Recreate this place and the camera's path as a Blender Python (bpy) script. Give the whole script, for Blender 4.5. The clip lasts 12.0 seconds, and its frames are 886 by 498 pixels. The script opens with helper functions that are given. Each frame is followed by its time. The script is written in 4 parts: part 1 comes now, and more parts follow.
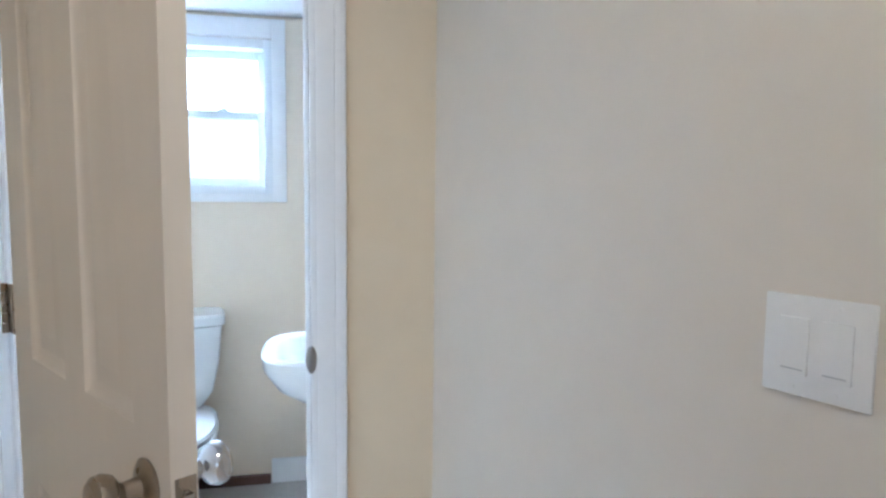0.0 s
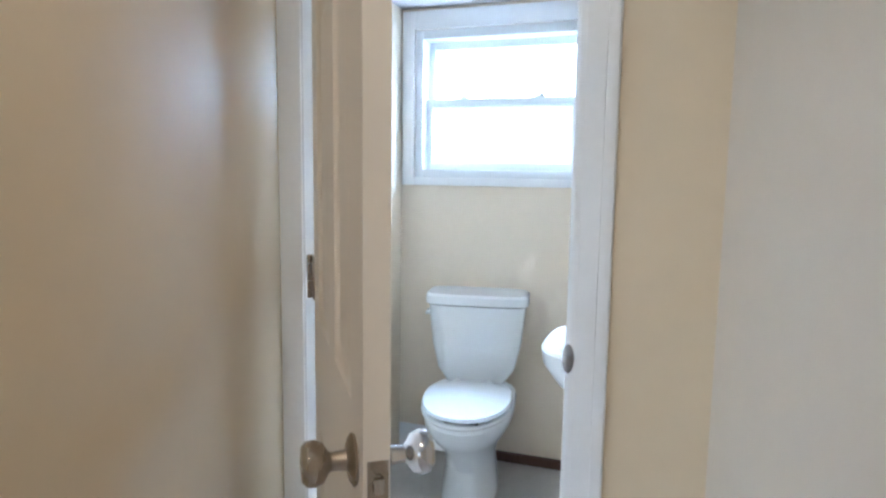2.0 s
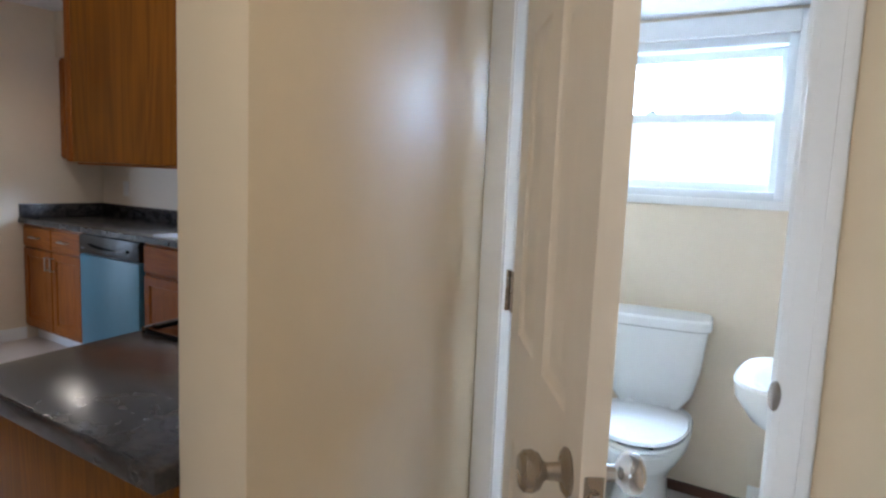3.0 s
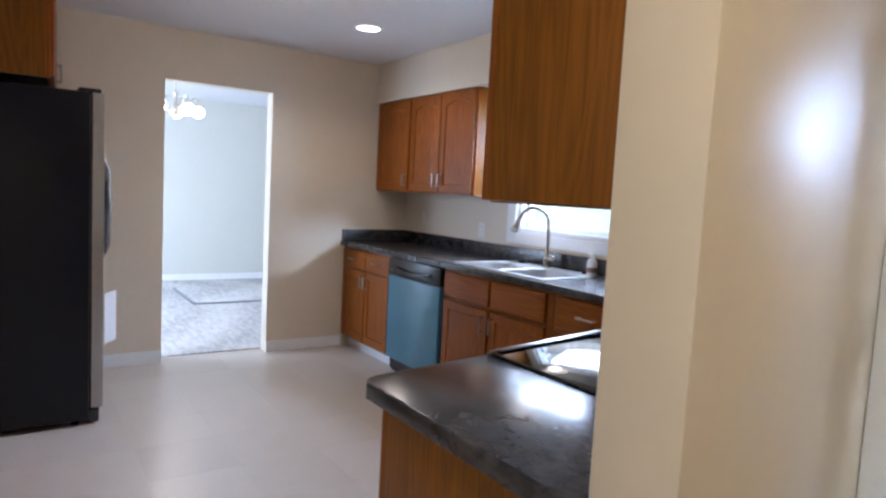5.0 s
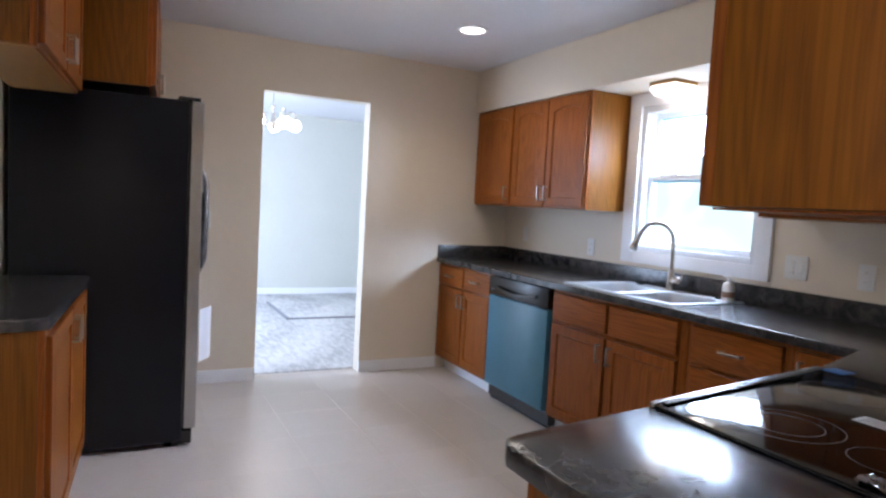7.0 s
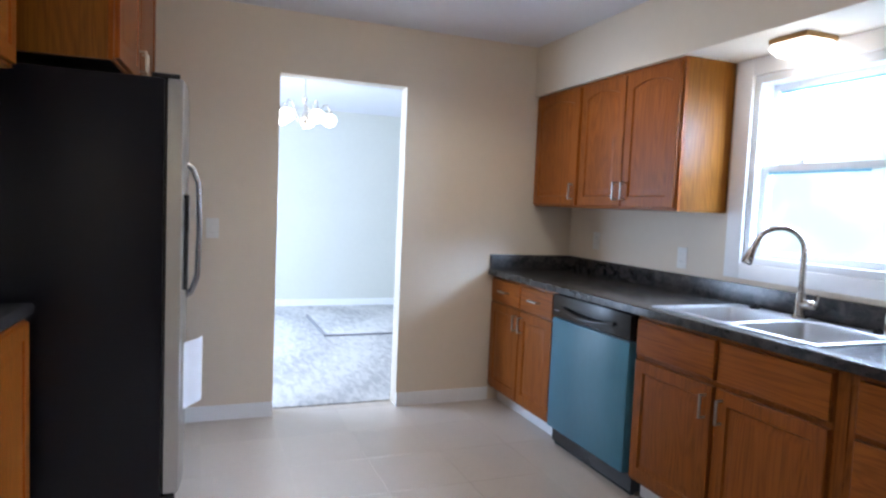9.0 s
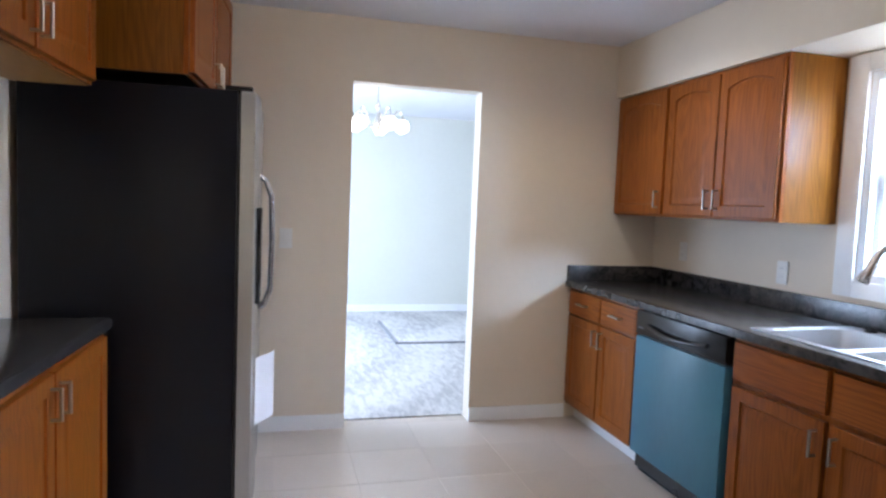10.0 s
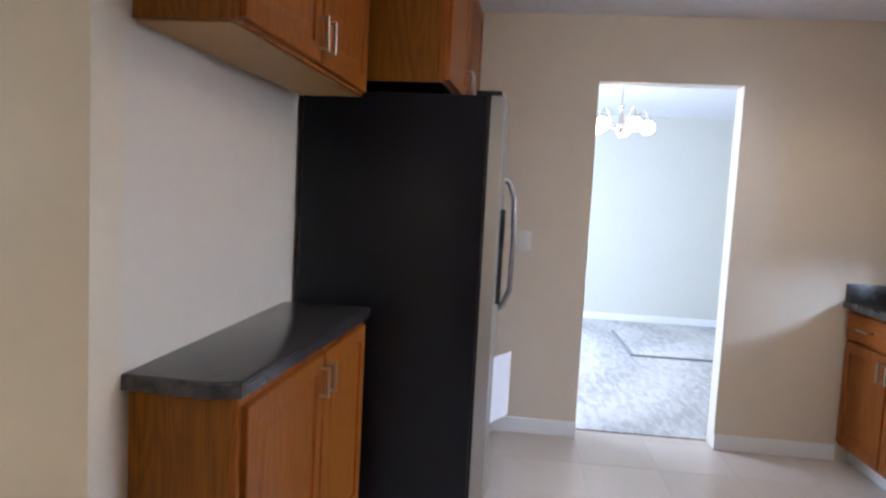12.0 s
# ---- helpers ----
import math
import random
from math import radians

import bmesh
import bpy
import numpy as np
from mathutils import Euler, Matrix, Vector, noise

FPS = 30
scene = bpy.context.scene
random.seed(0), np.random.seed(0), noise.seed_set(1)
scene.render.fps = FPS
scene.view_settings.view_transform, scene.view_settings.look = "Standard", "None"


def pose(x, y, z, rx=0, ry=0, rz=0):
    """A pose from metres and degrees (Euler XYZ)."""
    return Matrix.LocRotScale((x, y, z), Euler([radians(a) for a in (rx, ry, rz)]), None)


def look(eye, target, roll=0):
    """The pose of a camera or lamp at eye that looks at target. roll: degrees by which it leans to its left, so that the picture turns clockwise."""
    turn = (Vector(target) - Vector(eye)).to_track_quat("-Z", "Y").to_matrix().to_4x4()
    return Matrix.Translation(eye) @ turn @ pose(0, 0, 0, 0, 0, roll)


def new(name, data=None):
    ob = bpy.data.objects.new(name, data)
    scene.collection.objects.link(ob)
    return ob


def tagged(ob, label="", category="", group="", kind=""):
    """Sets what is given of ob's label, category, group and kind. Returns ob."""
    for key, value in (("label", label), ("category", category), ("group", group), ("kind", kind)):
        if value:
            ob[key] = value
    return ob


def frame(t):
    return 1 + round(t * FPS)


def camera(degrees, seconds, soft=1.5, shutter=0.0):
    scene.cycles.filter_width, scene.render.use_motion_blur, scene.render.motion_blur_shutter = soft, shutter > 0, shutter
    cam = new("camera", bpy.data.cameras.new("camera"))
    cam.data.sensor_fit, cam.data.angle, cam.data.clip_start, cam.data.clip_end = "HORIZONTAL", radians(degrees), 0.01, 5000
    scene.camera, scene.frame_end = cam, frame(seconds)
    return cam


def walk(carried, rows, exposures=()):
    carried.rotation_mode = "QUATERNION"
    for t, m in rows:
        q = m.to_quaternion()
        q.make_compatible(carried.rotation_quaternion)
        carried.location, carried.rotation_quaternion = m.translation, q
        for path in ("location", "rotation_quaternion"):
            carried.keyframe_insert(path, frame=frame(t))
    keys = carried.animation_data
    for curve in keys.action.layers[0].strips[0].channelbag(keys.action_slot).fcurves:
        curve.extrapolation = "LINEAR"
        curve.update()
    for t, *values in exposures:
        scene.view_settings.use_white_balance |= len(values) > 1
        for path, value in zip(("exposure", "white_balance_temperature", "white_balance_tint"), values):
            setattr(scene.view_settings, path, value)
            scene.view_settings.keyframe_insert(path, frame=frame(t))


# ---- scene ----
# ---- camera ----
cam = camera(70.0, 12.0, soft=2.5)
PATH = [
    (0, (5.050, -2.820, 1.320), (5.461, -0.871, 1.140), 0.6),
    (0.5, (5.113, -2.770, 1.351), (5.313, -0.793, 1.127), 0.3),
    (1, (5.177, -2.727, 1.342), (5.088, -0.743, 1.102), 0.3),
    (1.5, (5.202, -2.691, 1.319), (4.830, -0.740, 1.083), 0.6),
    (2, (5.202, -2.713, 1.324), (4.562, -0.834, 1.085), 0.8),
    (2.5, (5.179, -2.759, 1.339), (4.302, -0.977, 1.105), 1.1),
    (3, (5.147, -2.804, 1.353), (4.063, -1.140, 1.120), 2.4),
    (3.5, (5.113, -2.851, 1.356), (3.861, -1.306, 1.145), 2.8),
    (3.7, (5.099, -2.869, 1.363), (3.785, -1.376, 1.154), 2.9),
    (5.3, (4.921, -2.984, 1.354), (3.234, -1.922, 1.188), 3.0),
    (5.5, (4.89, -2.981, 1.355), (3.181, -1.955, 1.191), 2.9),
    (6, (4.797, -2.972, 1.356), (3.05, -2.01, 1.198), 3.0),
    (6.5, (4.707, -2.967, 1.344), (2.942, -2.037, 1.199), 3.2),
    (7, (4.614, -2.914, 1.331), (2.833, -2.014, 1.194), 3.2),
    (7.2, (4.534, -2.869, 1.334), (2.748, -1.979, 1.195), 3.2),
    (9, (3.909, -2.511, 1.333), (2.051, -1.782, 1.195), 2.5),
    (9.5, (3.839, -2.485, 1.354), (1.948, -1.85, 1.215), 2.5),
    (10, (3.772, -2.486, 1.379), (1.845, -1.97, 1.236), 2.3),
    (10.5, (3.769, -2.479, 1.374), (1.806, -2.121, 1.235), 2.6),
    (11, (3.742, -2.49, 1.37), (1.756, -2.292, 1.228), 2.9),
    (11.5, (3.718, -2.514, 1.37), (1.724, -2.497, 1.216), 3.2),
    (12, (3.719, -2.525, 1.368), (1.736, -2.724, 1.207), 3.0),
]
walk(cam, [(t, look(eye, target, roll)) for t, eye, target, roll in PATH], exposures=[(0.0, 0.18, 5250, 12), (1.0, 0.05, 5300, 12), (2.0, 0.05, 5550, 12), (3.7, 0.02, 5820, 14), (5.3, 0.40, 5780, 15), (7.2, 0.45, 5780, 15), (9.0, 0.5, 5650, 12), (10.0, 0.57, 5720, 13), (11.2, 0.50, 5750, 13), (12.0, 0.46, 5820, 15)])

# ---- daylight and lamps ----
world = bpy.data.worlds.new("sky")
scene.world = world
world.use_nodes = True
nodes, links = world.node_tree.nodes, world.node_tree.links
sky = nodes.new("ShaderNodeTexSky")
sky.sky_type, sky.sun_disc = "NISHITA", False
sky.sun_elevation, sky.sun_rotation = radians(42), radians(98)
links.new(sky.outputs["Color"], nodes["Background"].inputs["Color"])
nodes["Background"].inputs["Strength"].default_value = 0.12

sun = new("sun", bpy.data.lights.new("sun", "SUN"))
sun.data.energy, sun.data.angle, sun.data.color = 3.0, radians(0.5), (1.0, 0.95, 0.88)
sun.matrix_world = look((15.0, -2.0, 13.5), (0.0, 0.0, 0.0))


def area_lamp(name, eye, target, width, height, power, color):
    lamp = new(name, bpy.data.lights.new(name, "AREA"))
    lamp.data.shape, lamp.data.size, lamp.data.size_y = "RECTANGLE", width, height
    lamp.data.energy, lamp.data.color = power, color
    lamp.matrix_world = look(eye, target)
    return lamp


def spot_lamp(name, eye, power, color, radius=0.06, angle=150):
    lamp = new(name, bpy.data.lights.new(name, "SPOT"))
    lamp.data.energy, lamp.data.color, lamp.data.shadow_soft_size = power, color, radius
    lamp.data.spot_size, lamp.data.spot_blend = radians(angle), 0.6
    lamp.matrix_world = look(eye, (eye[0], eye[1] + 0.001, eye[2] - 1.0))
    return lamp


def point_lamp(name, eye, power, color, radius):
    lamp = new(name, bpy.data.lights.new(name, "POINT"))
    lamp.data.energy, lamp.data.color, lamp.data.shadow_soft_size = power, color, radius
    lamp.location = eye
    return lamp


DAY = (0.66, 0.80, 1.0)
WARM = (1.0, 0.87, 0.68)
KITCHEN_CAN = (1.05, -0.99)
DOME = (1.722, -1.922)
# foyer and hall cans stay out of view, added to warm the hall walls
UNSEEN_FOYER_CAN = (3.9, -4.7)
UNSEEN_HALL_CAN = (5.02, -2.95)
area_lamp("kitchen_window_daylight", (1.75, 0.95, 2.56), (1.95, -2.0, 0.5), 2.3, 1.7, 350.0, DAY)
area_lamp("bath_window_daylight", (4.46, 0.75, 2.25), (4.53, -1.3, 0.6), 1.7, 1.3, 760.0, (0.60, 0.78, 1.0))
area_lamp("dining_window_daylight", (-1.9, -4.15, 1.25), (-2.2, 0.0, 0.8), 2.4, 2.0, 150.0, DAY)
# the foyer lamp is an invented fill from behind the camera
area_lamp("hidden_foyer_fill", (4.0, -6.15, 1.4), (4.0, 0.0, 1.2), 1.6, 1.2, 11.0, (0.88, 0.94, 1.0))
spot_lamp("kitchen_can_lamp", (*KITCHEN_CAN, 2.40), 16.0, WARM)
point_lamp("kitchen_dome_lamp", (*DOME, 2.26), 8.0, WARM, 0.10)
point_lamp("sink_lamp", (1.905, -0.132, 1.98), 1.3, (1.0, 0.80, 0.56), 0.06)
point_lamp("chandelier_lamp", (-1.7, -1.65, 1.84), 12.0, (1.0, 0.85, 0.66), 0.15)
spot_lamp("unseen_foyer_lamp", (*UNSEEN_FOYER_CAN, 2.40), 6.0, WARM)
spot_lamp("unseen_hall_lamp", (*UNSEEN_HALL_CAN, 2.40), 35.0, (1.0, 0.85, 0.62), 0.09, 165)

# ---- materials ----


def shader(name, color, rough=0.6, metal=0.0, vary=0.06, scale=6.0, stretch=(1, 1, 1), bump=0.0, bump_scale=120.0, second=None, edge=0.5, coat=0.0, random_tone=0.0, spec=0.5):
    """A principled surface: two scales of tone, fine relief, and a little variation in its gloss."""
    m = bpy.data.materials.new(name)
    m.use_nodes = True
    n, k = m.node_tree.nodes, m.node_tree.links
    p = n["Principled BSDF"]
    p.inputs["Roughness"].default_value, p.inputs["Metallic"].default_value = rough, metal
    p.inputs["Coat Weight"].default_value, p.inputs["Specular IOR Level"].default_value = coat, spec
    place = n.new("ShaderNodeTexCoord")
    mapping = n.new("ShaderNodeMapping")
    mapping.inputs["Scale"].default_value = stretch
    k.new(place.outputs["Object"], mapping.inputs["Vector"])
    broad = n.new("ShaderNodeTexNoise")
    broad.inputs["Scale"].default_value, broad.inputs["Detail"].default_value = scale, 5.0
    k.new(mapping.outputs["Vector"], broad.inputs["Vector"])
    fine = n.new("ShaderNodeTexNoise")
    fine.inputs["Scale"].default_value, fine.inputs["Detail"].default_value = scale * 9.0, 4.0
    k.new(mapping.outputs["Vector"], fine.inputs["Vector"])
    both = n.new("ShaderNodeMath")
    both.operation = "MULTIPLY_ADD"
    both.inputs[1].default_value = 0.45
    k.new(fine.outputs["Fac"], both.inputs[0])
    half = n.new("ShaderNodeMath")
    half.operation = "MULTIPLY"
    half.inputs[1].default_value = 0.55
    k.new(broad.outputs["Fac"], half.inputs[0])
    k.new(half.outputs[0], both.inputs[2])
    ramp = n.new("ShaderNodeValToRGB")
    dark = second or tuple(c * (1 - vary) for c in color)
    light = color if second else tuple(min(1.0, c * (1 + vary)) for c in color)
    ramp.color_ramp.elements[0].position, ramp.color_ramp.elements[0].color = edge - 0.16, (*dark, 1)
    ramp.color_ramp.elements[1].position, ramp.color_ramp.elements[1].color = edge + 0.16, (*light, 1)
    k.new(both.outputs[0], ramp.inputs["Fac"])
    out = ramp.outputs["Color"]
    if random_tone:
        info = n.new("ShaderNodeObjectInfo")
        hsv = n.new("ShaderNodeHueSaturation")
        span = n.new("ShaderNodeMapRange")
        span.inputs["To Min"].default_value, span.inputs["To Max"].default_value = 1 - random_tone, 1 + random_tone
        k.new(info.outputs["Random"], span.inputs["Value"])
        k.new(span.outputs["Result"], hsv.inputs["Value"])
        k.new(out, hsv.inputs["Color"])
        out = hsv.outputs["Color"]
    k.new(out, p.inputs["Base Color"])
    gloss = n.new("ShaderNodeMapRange")
    gloss.inputs["To Min"].default_value, gloss.inputs["To Max"].default_value = max(0.02, rough - 0.06), min(1.0, rough + 0.06)
    k.new(broad.outputs["Fac"], gloss.inputs["Value"])
    k.new(gloss.outputs["Result"], p.inputs["Roughness"])
    if bump:
        grain = n.new("ShaderNodeTexNoise")
        grain.inputs["Scale"].default_value, grain.inputs["Detail"].default_value = bump_scale, 3.0
        k.new(mapping.outputs["Vector"], grain.inputs["Vector"])
        b = n.new("ShaderNodeBump")
        b.inputs["Strength"].default_value, b.inputs["Distance"].default_value = bump, 0.002
        k.new(grain.outputs["Fac"], b.inputs["Height"])
        k.new(b.outputs["Normal"], p.inputs["Normal"])
    return m


def chain(m, kind, *pairs):
    """A node of a kind, with the values or links given for its inputs."""
    x = m.node_tree.nodes.new(kind)
    for key, value in pairs:
        if isinstance(value, bpy.types.NodeSocket):
            m.node_tree.links.new(value, x.inputs[key])
        else:
            x.inputs[key].default_value = value
    return x


def blend_math(m, op, a, d, e=0.0):
    x = chain(m, "ShaderNodeMath", (0, a), (1, d), (2, e))
    x.operation = op
    return x.outputs[0]


def two_tone(m, fac, lo, hi, dark, light):
    x = chain(m, "ShaderNodeValToRGB", ("Fac", fac))
    x.color_ramp.elements[0].position, x.color_ramp.elements[0].color = lo, (*dark, 1)
    x.color_ramp.elements[1].position, x.color_ramp.elements[1].color = hi, (*light, 1)
    return x.outputs["Color"]


def oak(name, color, dark, along="z", rough=0.36, figure_scale=9.0):
    """Stained oak: cathedral rings drawn out along the grain, long pores, and a tone of its own for each board."""
    m = bpy.data.materials.new(name)
    m.use_nodes = True
    n, k = m.node_tree.nodes, m.node_tree.links
    p = n["Principled BSDF"]
    p.inputs["Roughness"].default_value = rough
    p.inputs["Coat Weight"].default_value, p.inputs["Coat Roughness"].default_value, p.inputs["Specular IOR Level"].default_value = 0.08, 0.28, 0.16
    place = chain(m, "ShaderNodeTexCoord").outputs["Object"]
    info = chain(m, "ShaderNodeObjectInfo").outputs["Random"]
    shift = chain(m, "ShaderNodeVectorMath", (0, place), (1, blend_math(m, "MULTIPLY", info, 7.3)))
    shift.operation = "ADD"
    drawn = chain(m, "ShaderNodeMapping", ("Vector", shift.outputs[0]), ("Scale", {"z": (1, 1, 0.11), "x": (0.11, 1, 1), "y": (1, 0.11, 1)}[along])).outputs["Vector"]
    figure = chain(m, "ShaderNodeTexNoise", ("Vector", drawn), ("Scale", figure_scale), ("Detail", 1.5), ("Distortion", 0.5)).outputs["Fac"]
    bands = blend_math(m, "PINGPONG", figure, 0.032)
    fine = chain(m, "ShaderNodeMapping", ("Vector", shift.outputs[0]), ("Scale", {"z": (1, 1, 0.03), "x": (0.03, 1, 1), "y": (1, 0.03, 1)}[along])).outputs["Vector"]
    streak = chain(m, "ShaderNodeTexNoise", ("Vector", fine), ("Scale", 150.0), ("Detail", 3.0)).outputs["Fac"]
    broad = chain(m, "ShaderNodeTexNoise", ("Vector", drawn), ("Scale", 4.0), ("Detail", 1.0)).outputs["Fac"]
    both = blend_math(m, "MULTIPLY_ADD", bands, 7.0, blend_math(m, "MULTIPLY_ADD", streak, 0.85, blend_math(m, "MULTIPLY", broad, 0.12)))
    tone = two_tone(m, both, 0.40, 0.74, dark, color)
    hsv = chain(m, "ShaderNodeHueSaturation", ("Color", tone), ("Value", chain(m, "ShaderNodeMapRange", ("Value", info), ("To Min", 0.92), ("To Max", 1.08)).outputs["Result"]))
    k.new(hsv.outputs["Color"], p.inputs["Base Color"])
    gloss = chain(m, "ShaderNodeMapRange", ("Value", streak), ("To Min", rough - 0.06), ("To Max", rough + 0.08)).outputs["Result"]
    k.new(gloss, p.inputs["Roughness"])
    k.new(chain(m, "ShaderNodeBump", ("Height", streak), ("Strength", 0.14), ("Distance", 0.001)).outputs["Normal"], p.inputs["Normal"])
    return m


def laminate(name):
    """Charcoal laminate: soft grey-brown clouds with small dark flecks."""
    m = bpy.data.materials.new(name)
    m.use_nodes = True
    p = m.node_tree.nodes["Principled BSDF"]
    place = chain(m, "ShaderNodeTexCoord").outputs["Object"]
    cloud = chain(m, "ShaderNodeTexNoise", ("Vector", place), ("Scale", 19.0), ("Detail", 6.0), ("Roughness", 0.62), ("Distortion", 0.6)).outputs["Fac"]
    tone = two_tone(m, cloud, 0.40, 0.62, (0.024, 0.023, 0.025), (0.064, 0.058, 0.055))
    turned = chain(m, "ShaderNodeMapping", ("Vector", place), ("Rotation", (0.5, 0.4, 0.6)), ("Scale", (1.0, 2.2, 1.6))).outputs["Vector"]
    fleck = chain(m, "ShaderNodeTexNoise", ("Vector", turned), ("Scale", 34.0), ("Detail", 3.0), ("Roughness", 0.55)).outputs["Fac"]
    keep = two_tone(m, fleck, 0.31, 0.39, (0.38, 0.38, 0.38), (1.0, 1.0, 1.0))
    mix = m.node_tree.nodes.new("ShaderNodeMix")
    mix.data_type, mix.blend_type = "RGBA", "MULTIPLY"
    mix.inputs["Factor"].default_value = 1.0
    m.node_tree.links.new(tone, mix.inputs[6])
    m.node_tree.links.new(keep, mix.inputs[7])
    m.node_tree.links.new(mix.outputs[2], p.inputs["Base Color"])
    rough = chain(m, "ShaderNodeMapRange", ("Value", fleck), ("From Min", 0.32), ("From Max", 0.44), ("To Min", 0.25), ("To Max", 0.19)).outputs["Result"]
    m.node_tree.links.new(rough, p.inputs["Roughness"])
    bump = chain(m, "ShaderNodeBump", ("Height", fleck), ("Strength", 0.10), ("Distance", 0.001)).outputs["Normal"]
    m.node_tree.links.new(bump, p.inputs["Normal"])
    return m


def carpet(name, light, dark):
    """Cut-pile carpet with curved vacuum strokes and tufts brushed both ways."""
    m = bpy.data.materials.new(name)
    m.use_nodes = True
    p = m.node_tree.nodes["Principled BSDF"]
    p.inputs["Roughness"].default_value, p.inputs["Specular IOR Level"].default_value = 0.95, 0.1
    place = chain(m, "ShaderNodeTexCoord").outputs["Object"]
    shifted = chain(m, "ShaderNodeMapping", ("Vector", place), ("Location", (2.4, 3.6, 0.0))).outputs["Vector"]
    wave = chain(m, "ShaderNodeTexWave", ("Vector", shifted), ("Scale", 0.42), ("Distortion", 3.0), ("Detail", 3.0), ("Detail Scale", 0.9))
    wave.wave_type, wave.rings_direction = "RINGS", "Z"
    long = chain(m, "ShaderNodeMapping", ("Vector", place), ("Rotation", (0, 0, 0.5)), ("Scale", (1.0, 3.2, 1.0))).outputs["Vector"]
    tuft = chain(m, "ShaderNodeTexNoise", ("Vector", long), ("Scale", 6.5), ("Detail", 4.0), ("Roughness", 0.65), ("Distortion", 0.5)).outputs["Fac"]
    both = blend_math(m, "MULTIPLY_ADD", wave.outputs["Fac"], 0.15, blend_math(m, "MULTIPLY", tuft, 0.85))
    m.node_tree.links.new(two_tone(m, both, 0.36, 0.60, dark, light), p.inputs["Base Color"])
    pile = chain(m, "ShaderNodeTexNoise", ("Vector", place), ("Scale", 240.0), ("Detail", 2.0)).outputs["Fac"]
    bump = chain(m, "ShaderNodeBump", ("Height", pile), ("Strength", 0.8), ("Distance", 0.002)).outputs["Normal"]
    m.node_tree.links.new(bump, p.inputs["Normal"])
    return m


def glow(name, color, strength):
    m = bpy.data.materials.new(name)
    m.use_nodes = True
    p = m.node_tree.nodes["Principled BSDF"]
    p.inputs["Base Color"].default_value = (0.9, 0.9, 0.88, 1)
    p.inputs["Emission Color"].default_value = (*color, 1)
    p.inputs["Emission Strength"].default_value = strength
    return m


def glass(name, color=(1, 1, 1)):
    m = bpy.data.materials.new(name)
    m.use_nodes = True
    p = m.node_tree.nodes["Principled BSDF"]
    p.inputs["Base Color"].default_value = (*color, 1)
    p.inputs["Roughness"].default_value, p.inputs["Transmission Weight"].default_value, p.inputs["IOR"].default_value = 0.02, 1.0, 1.05
    return m


WALL = shader("cream_wall_paint", (0.73, 0.635, 0.508), 0.55, vary=0.02, scale=2.0, bump=0.10, bump_scale=220)
# the wall's cream paint again, yellowed to carry the warm lamplight on it
WARM_LIT_WALL = shader("cream_satin_wall_warm_lit", (0.74, 0.62, 0.445), 0.38, vary=0.02, scale=2.0, bump=0.08, bump_scale=160)
# same cream once more, with this side's cooler light mixed into the colour
COOL_LIT_WALL = shader("cream_satin_wall_cool_lit", (0.70, 0.625, 0.52), 0.5, vary=0.02, scale=2.0, bump=0.08, bump_scale=180)
DINING_WALL = shader("pale_dining_wall_paint", (0.66, 0.66, 0.60), 0.6, vary=0.02, scale=2.0, bump=0.08, bump_scale=200)
CEILING = shader("white_ceiling_paint", (0.77, 0.765, 0.785), 0.8, vary=0.02, scale=3.0, bump=0.15, bump_scale=150)
TRIM = shader("white_trim_paint", (0.84, 0.845, 0.85), 0.35, vary=0.02, scale=8.0, bump=0.03, bump_scale=90)
VINYL = shader("white_window_vinyl", (0.80, 0.82, 0.84), 0.35, vary=0.02, scale=5.0)
DOOR_PAINT = shader("cream_white_door_paint", (0.83, 0.745, 0.63), 0.38, vary=0.02, scale=4.0, stretch=(1, 1, 0.2), bump=0.08, bump_scale=80)
TILE_MAT = shader("beige_floor_tile", (0.565, 0.50, 0.44), 0.30, vary=0.035, scale=5.0, bump=0.05, bump_scale=60, random_tone=0.04)
GROUT = shader("pale_grout", (0.58, 0.52, 0.455), 0.85, vary=0.08, scale=20.0)
VINYL_FLOOR = shader("grey_vinyl_floor", (0.42, 0.40, 0.37), 0.4, vary=0.06, scale=8.0)
CARPET = carpet("pale_grey_carpet", (0.64, 0.63, 0.61), (0.42, 0.415, 0.41))
LAMINATE = laminate("charcoal_mottled_laminate")
OAK = oak("honey_oak", (0.295, 0.088, 0.010), (0.185, 0.048, 0.005))
OAK_X = oak("honey_oak_crosswise", (0.295, 0.088, 0.010), (0.185, 0.048, 0.005), "x")
OAK_SIDE = oak("oak_veneer_side", (0.235, 0.084, 0.007), (0.150, 0.048, 0.004), figure_scale=7.0)
OAK_PALE = shader("pale_cabinet_underside", (0.36, 0.20, 0.065), 0.5, vary=0.08, scale=6.0, stretch=(0.2, 1, 1))
BLACK = shader("black_textured_metal", (0.006, 0.006, 0.009), 0.30, spec=0.24, vary=0.04, scale=1.2, bump=0.03, bump_scale=400)
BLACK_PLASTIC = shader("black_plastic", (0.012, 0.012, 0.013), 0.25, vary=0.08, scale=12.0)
GLASS_TOP = shader("black_ceramic_glass", (0.008, 0.007, 0.008), 0.06, vary=0.05, scale=4.0)
STEEL = shader("brushed_stainless_steel", (0.44, 0.44, 0.45), 0.26, 1.0, vary=0.06, scale=8.0, stretch=(1, 1, 0.05))
SINK_STEEL = shader("satin_sink_steel", (0.66, 0.66, 0.66), 0.34, 1.0, vary=0.05, scale=10.0)
